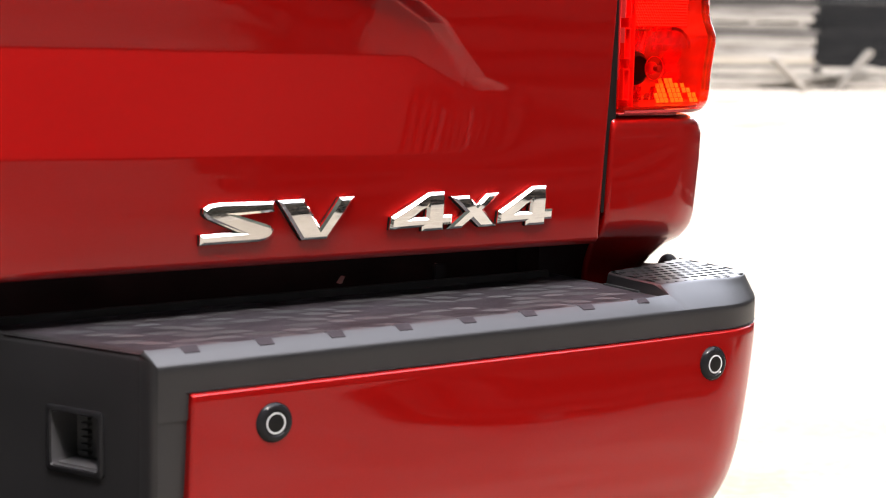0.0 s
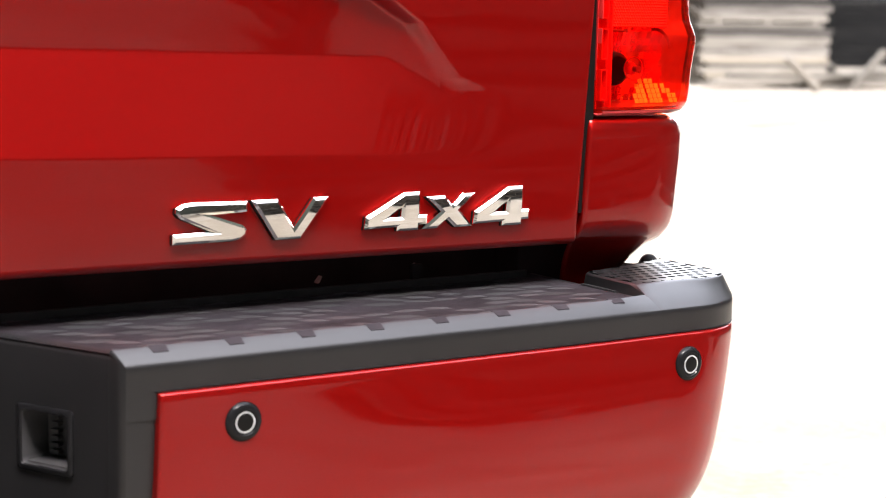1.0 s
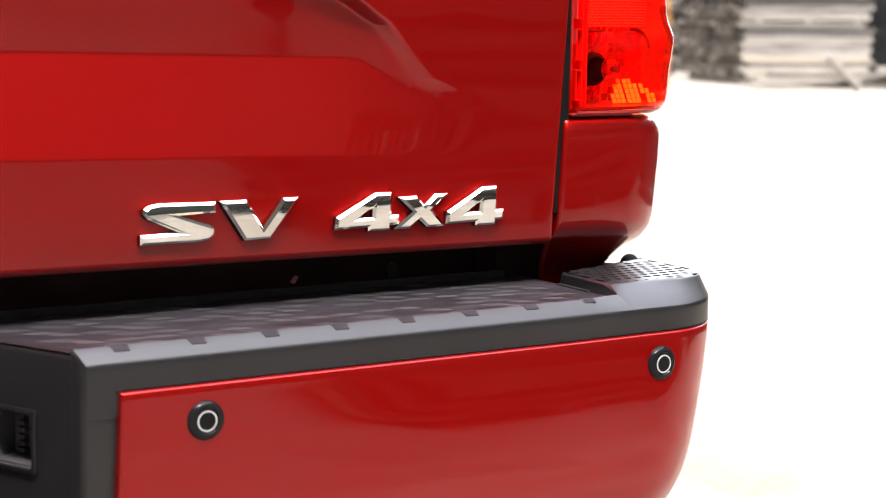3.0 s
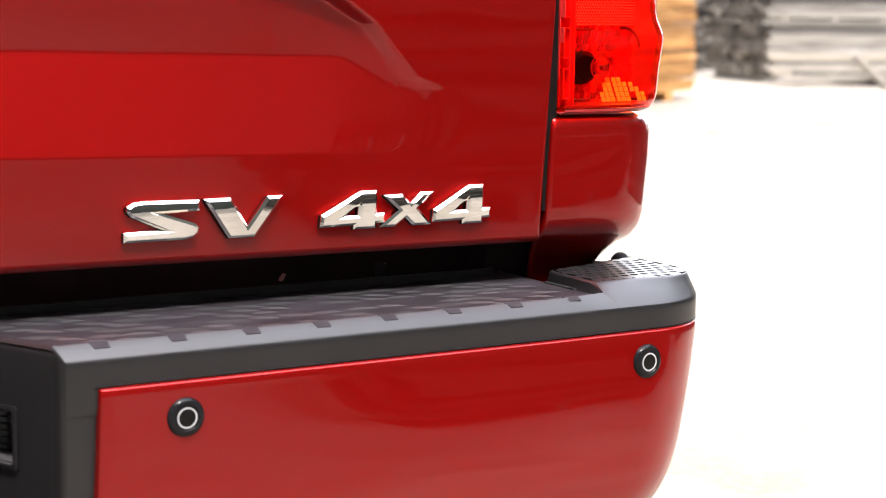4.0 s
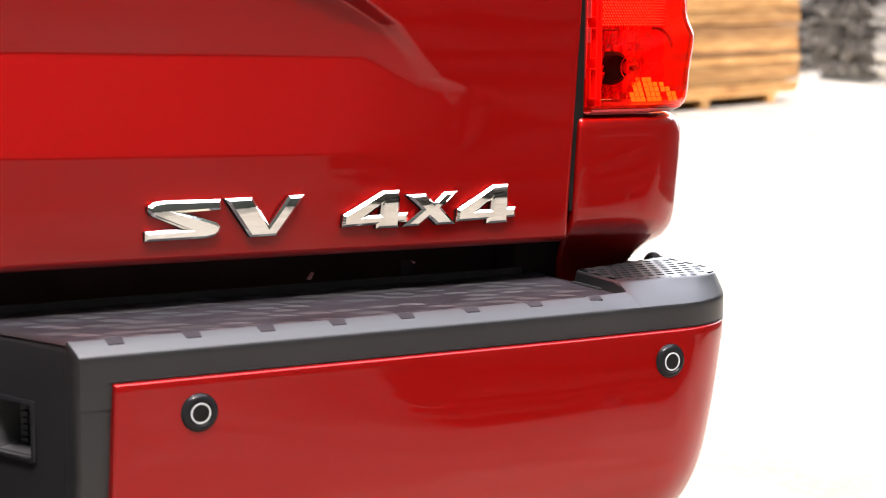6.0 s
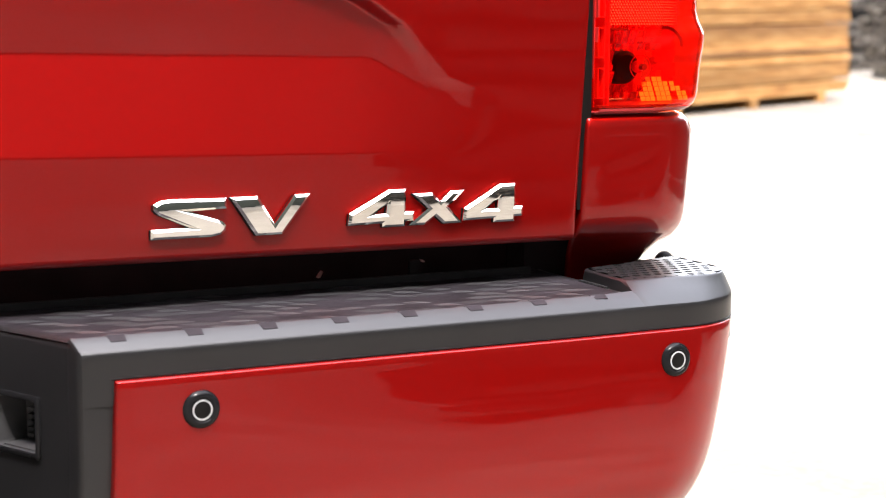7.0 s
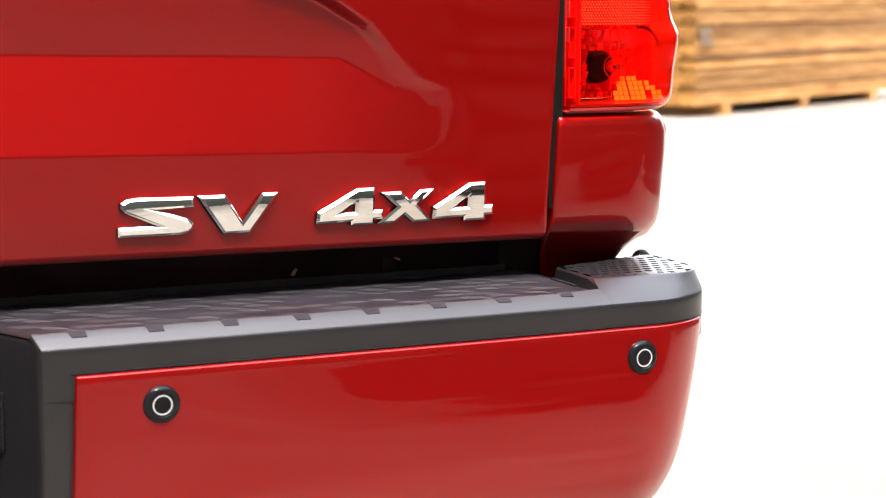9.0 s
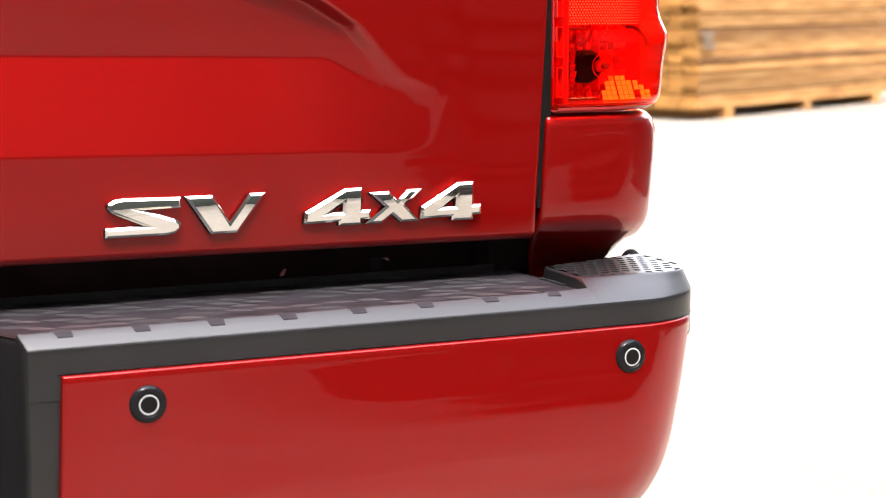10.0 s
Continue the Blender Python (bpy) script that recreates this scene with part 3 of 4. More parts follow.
def build_step_cover(s):
    x0 = 0.297
    xs = set(x0 + (0.901 - x0) * i / 40 for i in range(41))
    xs = sorted(xs)
    rows = []
    for k, x in enumerate(xs):
        y0 = front_y(x)
        w = 0.0150 + 0.0035 * smooth01((x - 0.5) / 0.35) + 0.0075 * smooth01((x - 0.84) / 0.06)
        top = (y0 + w, 0.7022)
        prof = [(y0 + 0.0008, 0.640), (y0 + 0.0006, 0.664), (y0 + 0.0005, 0.6805), (y0 + 0.0003, 0.6856), (y0 + 0.0006, 0.6875), (y0 + 0.0014, 0.6893), (y0 + 0.0030, 0.6906 + 0.0006 * (0.026 - w) / 0.011), (y0 + 0.0026 + (w - 0.0026) * 0.5, 0.6912 + 0.011 * 0.5), (top[0] - 0.0008, top[1] - 0.0004), (top[0], top[1]), (y0 + w + 0.001, top[1] - 0.001), (y0 + w + 0.003, 0.6982), (0.033, 0.6978), (0.10, 0.6976)]
        # the left end follows the slanting wall of the recess
        rows.append([(s * (x - (0.4516 * (min(y, 0.033) - y0) if k == 0 else 0.0)), y, z) for y, z in prof])
    part("step_cover", loft(rows), PLASTIC, truck, "black moulded plastic step cover with a bevelled front edge", 22)
    # strip down beside the painted panel, and the wall of the centre recess
    wall = []
    for x, y in ((0.360, 0.0045), (0.301, 0.0012), (0.2972, 0.0018), (0.2943, 0.0046), (0.292, 0.0095), (0.288, 0.0185), (0.2711, 0.0558), (0.2459, 0.1115), (0.224, 0.160), (0.218, 0.168), (0.205, 0.172), (0.0, 0.172)):
        yb = front_y(0.3) + y
        rise = min(1.0, max(0.0, (y - 0.0005) / 0.018))
        top = float(np.interp(y, (0.0006, 0.0014, 0.0030, 0.0088, 0.0150, 0.0185), (0.6877, 0.6896, 0.6912, 0.6970, 0.7022, 0.6998)))
        row = [(s * (x - 0.003), yb + 0.008, 0.42), (s * (x - 0.001), yb + 0.002, 0.54), (s * x, yb, 0.583), (s * x, yb, 0.641), (s * x, yb, top - 0.007 * rise - 0.001), (s * (x + 0.0008 * rise), yb + 0.0006, top - 0.0045 * rise)]
        if x < 0.3:
            row += [(s * (x + 0.0030 * rise + 0.0004), yb + 0.0016, top - 0.0014 * rise), (s * (x + 0.0090 * rise + 0.001), yb + 0.0035, top - 0.0002)]
        else:
            row += [row[-1], row[-1]]
        wall.append(row)
    cap = []
    for y in (0.0008, 0.0020, 0.0045, 0.0088, 0.0130, 0.0165):
        xw = float(np.interp(y, (0.0012, 0.0018, 0.0046, 0.0095, 0.0185), (0.301, 0.2972, 0.2943, 0.292, 0.288)))
        zt = float(np.interp(y, (0.0006, 0.0014, 0.0030, 0.0150), (0.6877, 0.6896, 0.6910, 0.7020)))
        yb = front_y(0.3) + y
        cap.append([(s * (xw + 0.0050), yb + 0.0006, zt + 0.0004), (s * (xw + 0.0022), yb, zt + 0.0002), (s * (xw + 0.0004), yb, zt - 0.0016), (s * (xw - 0.0002), yb, zt - 0.0045)])
    part("chamfer_end", loft(cap), PLASTIC, truck, "", 60)
    part("side_strip", loft(wall[:6]), PLASTIC, truck, "", 30)
    bm = loft(wall[5:])
    bm.faces.ensure_lookup_table()
    hole = [f for f in bm.faces if abs(f.calc_center_median().z - 0.612) < 0.004 and abs(f.calc_center_median().y + 0.0553) < 0.006]
    bmesh.ops.delete(bm, geom=hole, context='FACES_ONLY')
    part("recess_wall", bm, MATT_PLASTIC, truck, "matt black moulded wall of the centre recess", 30)
    part("step_floor", boxed(*sorted((0.0, s * 0.222)), 0.034, 0.10, 0.690, 0.6976), RUBBER, truck, "", 0)


def tread_blocks(s):
    """Low roof-shaped lozenges of the rubber step pad, in step with the notches."""
    bm = bmesh.new()
    rnd = random.Random(31)
    for c in range(17):
        for r in range(9):
            x = 0.262 + c * 0.03715 + 0.0186 * (r % 2) + rnd.uniform(-0.004, 0.004)
            y = -0.106 + r * 0.0215 + rnd.uniform(-0.003, 0.003)
            if x > 0.868 or x < 0.318 - 0.45 * (y + 0.125) or rnd.random() < 0.3:
                continue
            g = rnd.uniform(0.8, 1.5)
            m = Matrix.Translation((s * x, y, 0.6986)) @ Matrix.Rotation(radians(-s * rnd.uniform(4, 30)), 4, 'Z') @ Matrix.Diagonal((g, g, 1, 1))
            vs = [bm.verts.new(m @ Vector(p)) for p in ((-0.0175, 0.001, 0), (-0.007, -0.0055, 0), (0.0175, -0.0015, 0), (0.008, 0.0055, 0), (-0.006, 0.001, 0.0014), (0.008, -0.001, 0.0014))]
            for f in ((0, 1, 4), (1, 2, 5, 4), (2, 3, 5), (3, 0, 4, 5)):
                bm.faces.new([vs[i] for i in f])
    rows = []
    for i in range(13):
        y = -0.1180 + 0.218 * i / 12
        left = 0.306 - 0.4516 * (min(y, 0.033) + 0.139)
        inset = 0.004 if i in (0, 12) else 0.0
        rows.append([(s * (left + inset + (0.893 - left - 2 * inset) * k / 20), y, 0.6986) for k in range(21)])
    for n in NOTCH:
        y0 = front_y(n)
        w = 0.0150 + 0.0035 * smooth01((n - 0.5) / 0.35) + 0.0075 * smooth01((n - 0.84) / 0.06)
        tooth = bmesh.new()
        edge = 0.6912 + 0.0110 * (w - 0.0058 - 0.0026) / (w - 0.0026)
        top = ((y0 + w + 0.0045, 0.7000, -0.0155, 0.0042), (y0 + w + 0.0006, 0.7031, -0.0128, 0.0048), (y0 + w - 0.0058, edge + 0.0009, -0.0090, 0.0054))
        grid = [[tooth.verts.new((s * (n + x), y, z - drop)) for x, drop in ((a, 0.0035), (a, 0.0), (b, 0.0), (b, 0.0035))] for y, z, a, b in top]
        for ra, rb in zip(grid, grid[1:]):
            for k in range(4):
                tooth.faces.new((ra[k], ra[(k + 1) % 4], rb[(k + 1) % 4], rb[k]))
        tooth.faces.new(grid[0])
        tooth.faces.new(grid[-1][::-1])
        bmesh.ops.recalc_face_normals(tooth, faces=tooth.faces)
        part("mat_tooth", tooth, TOOTH, truck, "dull rubber tooth of the mat lapping the cover", 0)
    part("step_mat", loft(rows), MAT, truck, "worn black rubber mat on the step")
    tagged(part("tread_relief", bm, RUBBER, truck, "raised anti-slip lozenges of the rubber step pad", 25), kind="stuff")


def build_pod(s):
    """Raised corner pad with a grid of drilled dimples."""
    ztop = 0.7108
    hole, cell = 0.0050, 0.0142

    # sloping skirt: outline at the top and at the foot
    def outline(off, z, left):
        fy = front_y(0.9)
        q = 0.0002 + 0.0055 * smooth01((z - 0.7018) / 0.006)
        rear = 0.17 if z < 0.695 else 0.046
        pts = [(1.044, rear), (1.036, 0.036), (0.986, 0.020), (left + 0.011, 0.001), (left + 0.004, -0.004), (left + 0.001, -0.012), (left, fy + off + q * 2), (left + q * 0.3, fy + off + q * 0.4), (left + q, fy + off)]
        for i in range(1, 5):
            x = left + q + (END - CORNER - left - q) * i / 5
            pts.append((x, front_y(x) + off))
        for i in range(0, 13):
            a = math.pi / 2 * i / 12
            o2 = off * (1 - 0.80 * smooth01(i / 9))
            rr = CORNER - o2
            pts.append((END - CORNER + rr * math.sin(a), front_y(END - CORNER) + CORNER - rr * math.cos(a)))
        pts += [(END - off * 0.2, 0.02), (END - off * 0.2, rear)]
        return [(s * x, y, z) for x, y in pts]
    L = 0.898
    part("drain_slot", boxed(*sorted((s * 0.8945, s * 0.8990)), -0.066, -0.008, 0.6965, 0.7000, 0.0008), BLACK, truck, "dark drain slot at the foot of the pad")
    rows = [outline(0.0008, 0.640, L), outline(0.0006, 0.664, L), outline(0.0005, 0.6805, L), outline(0.0003, 0.6856, L), outline(0.0006, 0.6875, L), outline(0.0014, 0.6893, L), outline(0.0030, 0.6906, L), outline(0.0245, 0.7016, L + 0.0015), outline(0.0400, 0.7089, L + 0.003), outline(0.0430, 0.7101, L + 0.004), outline(0.0465, ztop, L + 0.0055)]
    bm = loft(rows)
    # top rim down to the dimpled sheet
    rim = outline(0.0475, ztop, 0.9050)
    a = [bm.verts.new(p) for p in rows[-1]]
    b = [bm.verts.new(p) for p in rim]
    for i in range(len(a) - 1):
        bm.faces.new((a[i], a[i + 1], b[i + 1], b[i]))
    bmesh.ops.remove_doubles(bm, verts=bm.verts, dist=0.00001)
    pod = part("corner_pad", bm, PLASTIC, truck, "raised black plastic corner step with drilled dimples", 24)
    bm = bmesh.new()
    poly = [(abs(x), y) for x, y, z in rim]

    def inside(x, y):
        hit = False
        for (x1, y1), (x2, y2) in zip(poly, poly[1:] + poly[:1]):
            if (y1 > y) != (y2 > y) and x < (x2 - x1) * (y - y1) / (y2 - y1) + x1:
                hit = not hit
        return hit
    for j in range(19):
        for i in range(12):
            cx = 0.911 + (i + 0.5 * (j % 2)) * cell * 0.95
            cy = -0.0915 + (j + 0.5) * cell
            ring = [(-.5, -.5), (0, -.5), (.5, -.5), (.5, 0), (.5, .5), (0, .5), (-.5, .5), (-.5, 0)]
            outer = [(cx + a * cell * 0.95, cy + b * cell) for a, b in ring]
            solid = all(inside(x, y) for x, y in outer)
            if not any(inside(x, y) for x, y in outer):
                continue
            if not solid:
                pts = []
                for x, y in outer:
                    k = 0
                    while not inside(x, y) and k < 20:
                        x, y, k = x + (cx - x) * 0.2, y + (cy - y) * 0.2, k + 1
                    pts.append((x, y))
                if inside(cx, cy):
                    try:
                        bm.faces.new([bm.verts.new((s * x, y, ztop)) for x, y in pts])
                    except ValueError:
                        pass
                continue
            out = [bm.verts.new((s * x, y, ztop)) for x, y in outer]
            mid = [bm.verts.new((s * (cx + hole * math.cos(math.atan2(b, a))), cy + hole * math.sin(math.atan2(b, a)), ztop)) for a, b in ring]
            low = [bm.verts.new((s * (cx + 0.0043 * math.cos(math.atan2(b, a))), cy + 0.0043 * math.sin(math.atan2(b, a)), ztop - 0.0035)) for a, b in ring]
            for p, q in ((out, mid), (mid, low)):
                for k in range(8):
                    bm.faces.new((p[k], p[(k + 1) % 8], q[(k + 1) % 8], q[k]))
            bm.faces.new(low)
    bmesh.ops.remove_doubles(bm, verts=bm.verts, dist=0.0008)
    sheet = part("dimpled_sheet", bm, PLASTIC, pod, "", 25)


# painted corner panel: z, how far it stands out past the black cover
PANEL = [(0.400, -0.066, 0.094), (0.430, -0.032, 0.066), (0.460, -0.010, 0.049), (0.490, 0.0045, 0.0395), (0.520, 0.0113, 0.0325), (0.56, 0.0125, 0.0240), (0.60, 0.0107, 0.0155), (0.635, 0.0076, 0.0080), (0.655, 0.0057, 0.0045), (0.6610, 0.00555, 0.005), (0.6620, 0.0050, 0.0055), (0.6628, 0.0033, 0.006), (0.6633, 0.0010, 0.007), (0.6635, -0.006, 0.010)]


def panel_at(z):
    """Smooth run through the panel's table (Catmull-Rom between its rows)."""
    k = max(1, min(len(PANEL) - 3, sum(1 for p in PANEL if p[0] <= z) - 1))
    if z < PANEL[1][0] or z > 0.655:
        return lerp_rows(PANEL, z)
    p0, p1, p2, p3 = PANEL[k - 1:k + 3]
    t, h = (z - p1[0]) / (p2[0] - p1[0]), p2[0] - p1[0]
    vals = []
    for c in (1, 2):
        m1 = (p2[c] - p0[c]) / (p2[0] - p0[0]) * h
        m2 = (p3[c] - p1[c]) / (p3[0] - p1[0]) * h if p2[0] < 0.65 else (p2[c] - p1[c])
        vals.append((2 * t ** 3 - 3 * t * t + 1) * p1[c] + (t ** 3 - 2 * t * t + t) * m1 + (3 * t * t - 2 * t ** 3) * p2[c] + (t ** 3 - t * t) * m2)
    return tuple(vals)


def panel_out(x, z):
    """The panel stands nearly upright at its inner end and leans in more towards the corner."""
    out = panel_at(z)[0]
    flat = 0.0055 + (out - 0.0055) * 0.3 if out > 0.0055 else out
    w = smooth01((abs(x) - 0.40) / 0.30)
    return flat + (out - flat) * w


def build_panel(s):
    rows = []
    zs = [0.400, 0.430, 0.460, 0.490, 0.520, 0.56, 0.60, 0.635, 0.655, 0.6610, 0.6615, 0.6620, 0.6628, 0.6633, 0.6635]
    fine = []
    for a, b in zip(zs, zs[1:]):
        n = max(1, round((b - a) / 0.006))
        fine += [a + (b - a) * i / n for i in range(n)]
    for z in fine + zs[-1:]:
        out, tuck = panel_at(z)
        pts = []
        r = CORNER
        xl = 0.3265 - 0.045 * (0.6635 - z)
        for d, dy in ((0, 0.012), (0, 0.004), (0.0006, 0.0018), (0.002, 0.0005), (0.004, 0)):
            pts.append((xl + d, front_y(xl) - panel_out(xl, z) + dy))
        end = END - tuck
        for i in range(1, 41):
            x = xl + 0.004 + (end - r - xl - 0.004) * i / 40
            pts.append((x, front_y(x) - panel_out(x, z)))
        for i in range(1, 13):
            a = math.pi / 2 * i / 12
            pts.append((end - r + (r + 0 * out) * math.sin(a), front_y(end - r) - out + r - r * math.cos(a)))
        for y in (0.0, 0.08, 0.20, 0.36):
            pts.append((end, y))
        rows.append([(s * x, y, z) for x, y in pts])
    part("bumper_panel", loft(rows), PAINT, truck, "red painted bumper corner panel with rounded lower edge", 40)
    # dark joint behind the panel's upper edge, and the shadow gap above it
    part("panel_seam", loft([plan(-0.0004, 0.6637, s, 0.3235), plan(-0.0006, 0.6646, s, 0.3235), plan(0.0006, 0.6652, s, 0.3235)]), SENSOR_FACE, truck, "", 0)
    part("panel_joint", loft([[(x, y + 0.006, 0.6640) for x, y, z in plan(0.0, 0.66, s, 0.31)], [(x, y + 0.006, 0.58) for x, y, z in plan(0.035, 0.58, s, 0.31)], [(x, y + 0.006, 0.47) for x, y, z in plan(0.075, 0.47, s, 0.31)]]), BLACK, truck, "", 0)


def build_sensor(s, x, z, turn=0.0):
    y = front_y(x) - panel_out(x, z)
    m = Matrix.Translation((s * x, y, z)) @ Matrix.Rotation(radians(s * turn), 4, 'Z')
    holder = lathe([(0.0184, 0.004), (0.0184, -0.0002), (0.0178, -0.0015), (0.0166, -0.0029), (0.0150, -0.0040), (0.0135, -0.0045), (0.0120, -0.0044), (0.0112, -0.0034), (0.0, -0.0034)], 40)
    bmesh.ops.transform(holder, matrix=m, verts=holder.verts)
    sensor = part("parking_sensor", holder, GLOSS_BLACK, truck, "round gloss-black parking sensor with a silver ring")
    ring = lathe([(0.0098, -0.0030), (0.0098, -0.0040), (0.0083, -0.0040), (0.0083, -0.0030)], 40)
    bmesh.ops.delete(ring, geom=[f for f in ring.faces if len(f.verts) > 4], context='FACES_ONLY')
    bmesh.ops.transform(ring, matrix=m, verts=ring.verts)
    part("ring", ring, RING, sensor, "thin silver ring")
    face = lathe([(0.0082, -0.0030), (0.0082, -0.0037), (0.0074, -0.0040), (0.0, -0.0040)], 32)
    bmesh.ops.transform(face, matrix=m, verts=face.verts)
    part("sensor_face", face, SENSOR_FACE, sensor)


for s in (1, -1):
    build_step_cover(s)
    tread_blocks(s)
    build_pod(s)
    build_panel(s)
    build_sensor(s, 0.407, 0.630)
    build_sensor(s, 0.935, 0.631, 3)


def build_socket(s):
    """Open square pocket in the recess wall: a rounded frame, its sides, floor and ribs."""
    d = Vector((-0.412, 0.911, 0)).normalized()
    n = Vector((-0.911, -0.412, 0)).normalized()
    o = Vector((0.2585, -0.0535, 0.612))

    def frame_ring(w, h, out, r):
        pts = []
        for cx, cz, a0 in ((w - r, h - r, 0), (-w + r, h - r, 90), (-w + r, -h + r, 180), (w - r, -h + r, 270)):
            for k in range(5):
                a = radians(a0 + 90 * k / 4)
                p = o + d * (cx + r * math.cos(a)) + Vector((0, 0, cz + r * math.sin(a))) + n * out
                pts.append((s * p.x, p.y, p.z))
        return pts
    rows = [frame_ring(0.0335, 0.0305, -0.001, 0.005), frame_ring(0.0335, 0.0305, 0.003, 0.005), frame_ring(0.0325, 0.0295, 0.0038, 0.005), frame_ring(0.0285, 0.0255, 0.0038, 0.004), frame_ring(0.0275, 0.0245, 0.002, 0.004)]
    sock = part("step_pocket", loft(rows, closed=True), GLOSS_BLACK, truck, "square open black plastic pocket in the bumper recess", 35)
    inner = loft([frame_ring(0.0275, 0.0245, 0.002, 0.004), frame_ring(0.026, 0.0235, -0.03, 0.004)], closed=True)
    bm = inner
    bm.faces.new([bm.verts.new(p) for p in frame_ring(0.026, 0.0235, -0.03, 0.004)])
    part("pocket_liner", bm, LINER, sock, "", 35)

    def slab(d0, d1, n0, n1, z0, z1):
        bm = bmesh.new()
        vs = []
        for z in (z0, z1):
            for u, w in ((d0, n0), (d1, n0), (d1, n1), (d0, n1)):
                p = o + d * u + n * w
                vs.append(bm.verts.new((s * p.x, p.y, z)))
        for f in ((3, 2, 1, 0), (4, 5, 6, 7), (0, 1, 5, 4), (1, 2, 6, 5), (2, 3, 7, 6), (3, 0, 4, 7)):
            bm.faces.new([vs[i] for i in f])
        bmesh.ops.recalc_face_normals(bm, faces=bm.faces)
        return bm
    for k in range(6):
        z = 0.5925 + k * 0.0064
        part("pocket_rib", slab(0.0080, 0.0175, -0.0295, -0.0235, z, z + 0.0032), LINER, sock)
    part("pocket_floor", slab(-0.0235, 0.0235, -0.0285, -0.001, 0.5882, 0.5894), LINER, sock)


for s in (1, -1):
    build_socket(s)

# black structure behind the gap, bed floor and frame
for s in (1, -1):
    part("bed_liner", boxed(*sorted((s * 0.880, s * 0.985)), 0.088, 0.130, 0.60, 0.80), BLACK, truck)
part("rear_crossmember", boxed(-0.94, 0.94, 0.135, 0.20, 0.60, 0.80, 0.006), BLACK, truck)
part("step_upstand", boxed(-0.875, 0.875, 0.062, 0.067, 0.690, 0.7065, 0.001), RUBBER, truck)
part("bed_floor", boxed(-0.90, 0.90, 0.06, 1.75, 0.80, 0.83), BLACK, truck)
part("bed_front", boxed(-0.90, 0.90, 1.70, 1.75, 0.80, 1.31), PAINT, truck)
# unseen plate, added to keep ground light out of the centre recess
part("recess_light_block", boxed(-0.312, 0.312, -0.128, 0.05, 0.395, 0.425, 0.008), PLASTIC, truck, "unseen black plate under the bumper recess that blocks ground light")
for s in (1, -1):
    part("bumper_beam", boxed(*sorted((s * 0.33, s * 0.94)), -0.10, 0.09, 0.46, 0.66), BLACK, truck)
for s in (1, -1):
    part("frame_rail", boxed(*sorted((s * 0.40, s * 0.50)), 0.0, 5.0, 0.50, 0.64, 0.008), BLACK, truck)
    bm = bmesh.new()
    bmesh.ops.create_uvsphere(bm, u_segments=16, v_segments=10, radius=1.0)
    bmesh.ops.transform(bm, matrix=Matrix.Translation((s * 1.063, 0.075, 0.696)) @ Matrix.Diagonal((0.013, 0.012, 0.0155, 1)), verts=bm.verts)
    part("end_stop", bm, TYRE, truck, "black rubber end stop of the bumper")

# added black plate that hides the right-hand white piece from cameras further left
part("leak_cover", boxed(0.724, 0.7378, 0.068, 0.074, 0.696, 0.722, 0.001), BLACK, truck)
# white pieces paint the bright spots of light showing through the gap
LEAK_WHITE = surface("light_leak_white", (0.75, 0.75, 0.74), (0.82, 0.82, 0.8), 80.0, rough=0.4)
for x, z, shape in ((0.6370, 0.7000, ((0, 0), (0.0024, 0.0004), (0.0060, 0.0075), (0.0030, 0.0042))), (0.7625, 0.7098, ((0, 0.0018), (0.0045, 0), (0.0062, 0.0012), (0.0030, 0.0032)))):
    bm = bmesh.new()
    near_side = [bm.verts.new((x + u, 0.120, z + v)) for u, v in shape]
    far_side = [bm.verts.new((x + u, 0.128, z + v)) for u, v in shape]
    bm.faces.new(near_side)
    bm.faces.new(far_side)
    for k in range(4):
        bm.faces.new([near_side[k], near_side[(k + 1) % 4], far_side[(k + 1) % 4], far_side[k]])
    bmesh.ops.recalc_face_normals(bm, faces=bm.faces)
    part("light_leak", bm, LEAK_WHITE, truck, "small white piece standing for light through the gap", 0)

# rear and front wheels, and a plain cab ahead of the bed
def build_wheel(s, y):
    bm = lathe([(0.22, -0.12), (0.33, -0.13), (0.385, -0.11), (0.40, -0.06), (0.40, 0.06), (0.385, 0.11), (0.33, 0.13), (0.22, 0.12)], 40, "x")
    bmesh.ops.transform(bm, matrix=Matrix.Translation((s * 0.78, y, 0.40)), verts=bm.verts)
    tyre = part("wheel", bm, TYRE, truck, "black rubber tyre on an alloy rim")
    bm = lathe([(0.0, 0.09), (0.08, 0.095), (0.20, 0.07), (0.225, 0.125), (0.225, -0.10), (0.0, -0.10)], 32, "x")
    bmesh.ops.transform(bm, matrix=Matrix.Translation((s * 0.782, y, 0.40)) @ Matrix.Scale(s, 4, (1, 0, 0)), verts=bm.verts)
    part("rim", bm, METAL_GREY, tyre)


for s in (1, -1):
    build_wheel(s, 0.98)
    build_wheel(s, 4.60)
CAB = [(1.78, 0.99, 0.60, 1.20, 1.86), (2.05, 1.0, 0.55, 1.20, 1.93), (3.3, 1.0, 0.55, 1.20, 1.93), (3.6, 1.0, 0.55, 1.20, 1.80), (4.05, 1.0, 0.55, 1.20, 1.28), (4.9, 0.99, 0.58, 1.15, 1.22), (5.25, 0.94, 0.62, 1.05, 1.10)]
rows = []
for y, w, z0, zb, z1 in CAB:
    top = 0.80 * w if z1 > 1.4 else 0.9 * w
    rows.append([(-w, y, z0), (-w, y, zb), (-top, y, z1 - 0.04), (-top + 0.06, y, z1), (top - 0.06, y, z1), (top, y, z1 - 0.04), (w, y, zb), (w, y, z0)])
part("cab", loft(rows, closed=True, caps=True), PAINT, truck, "", 40)

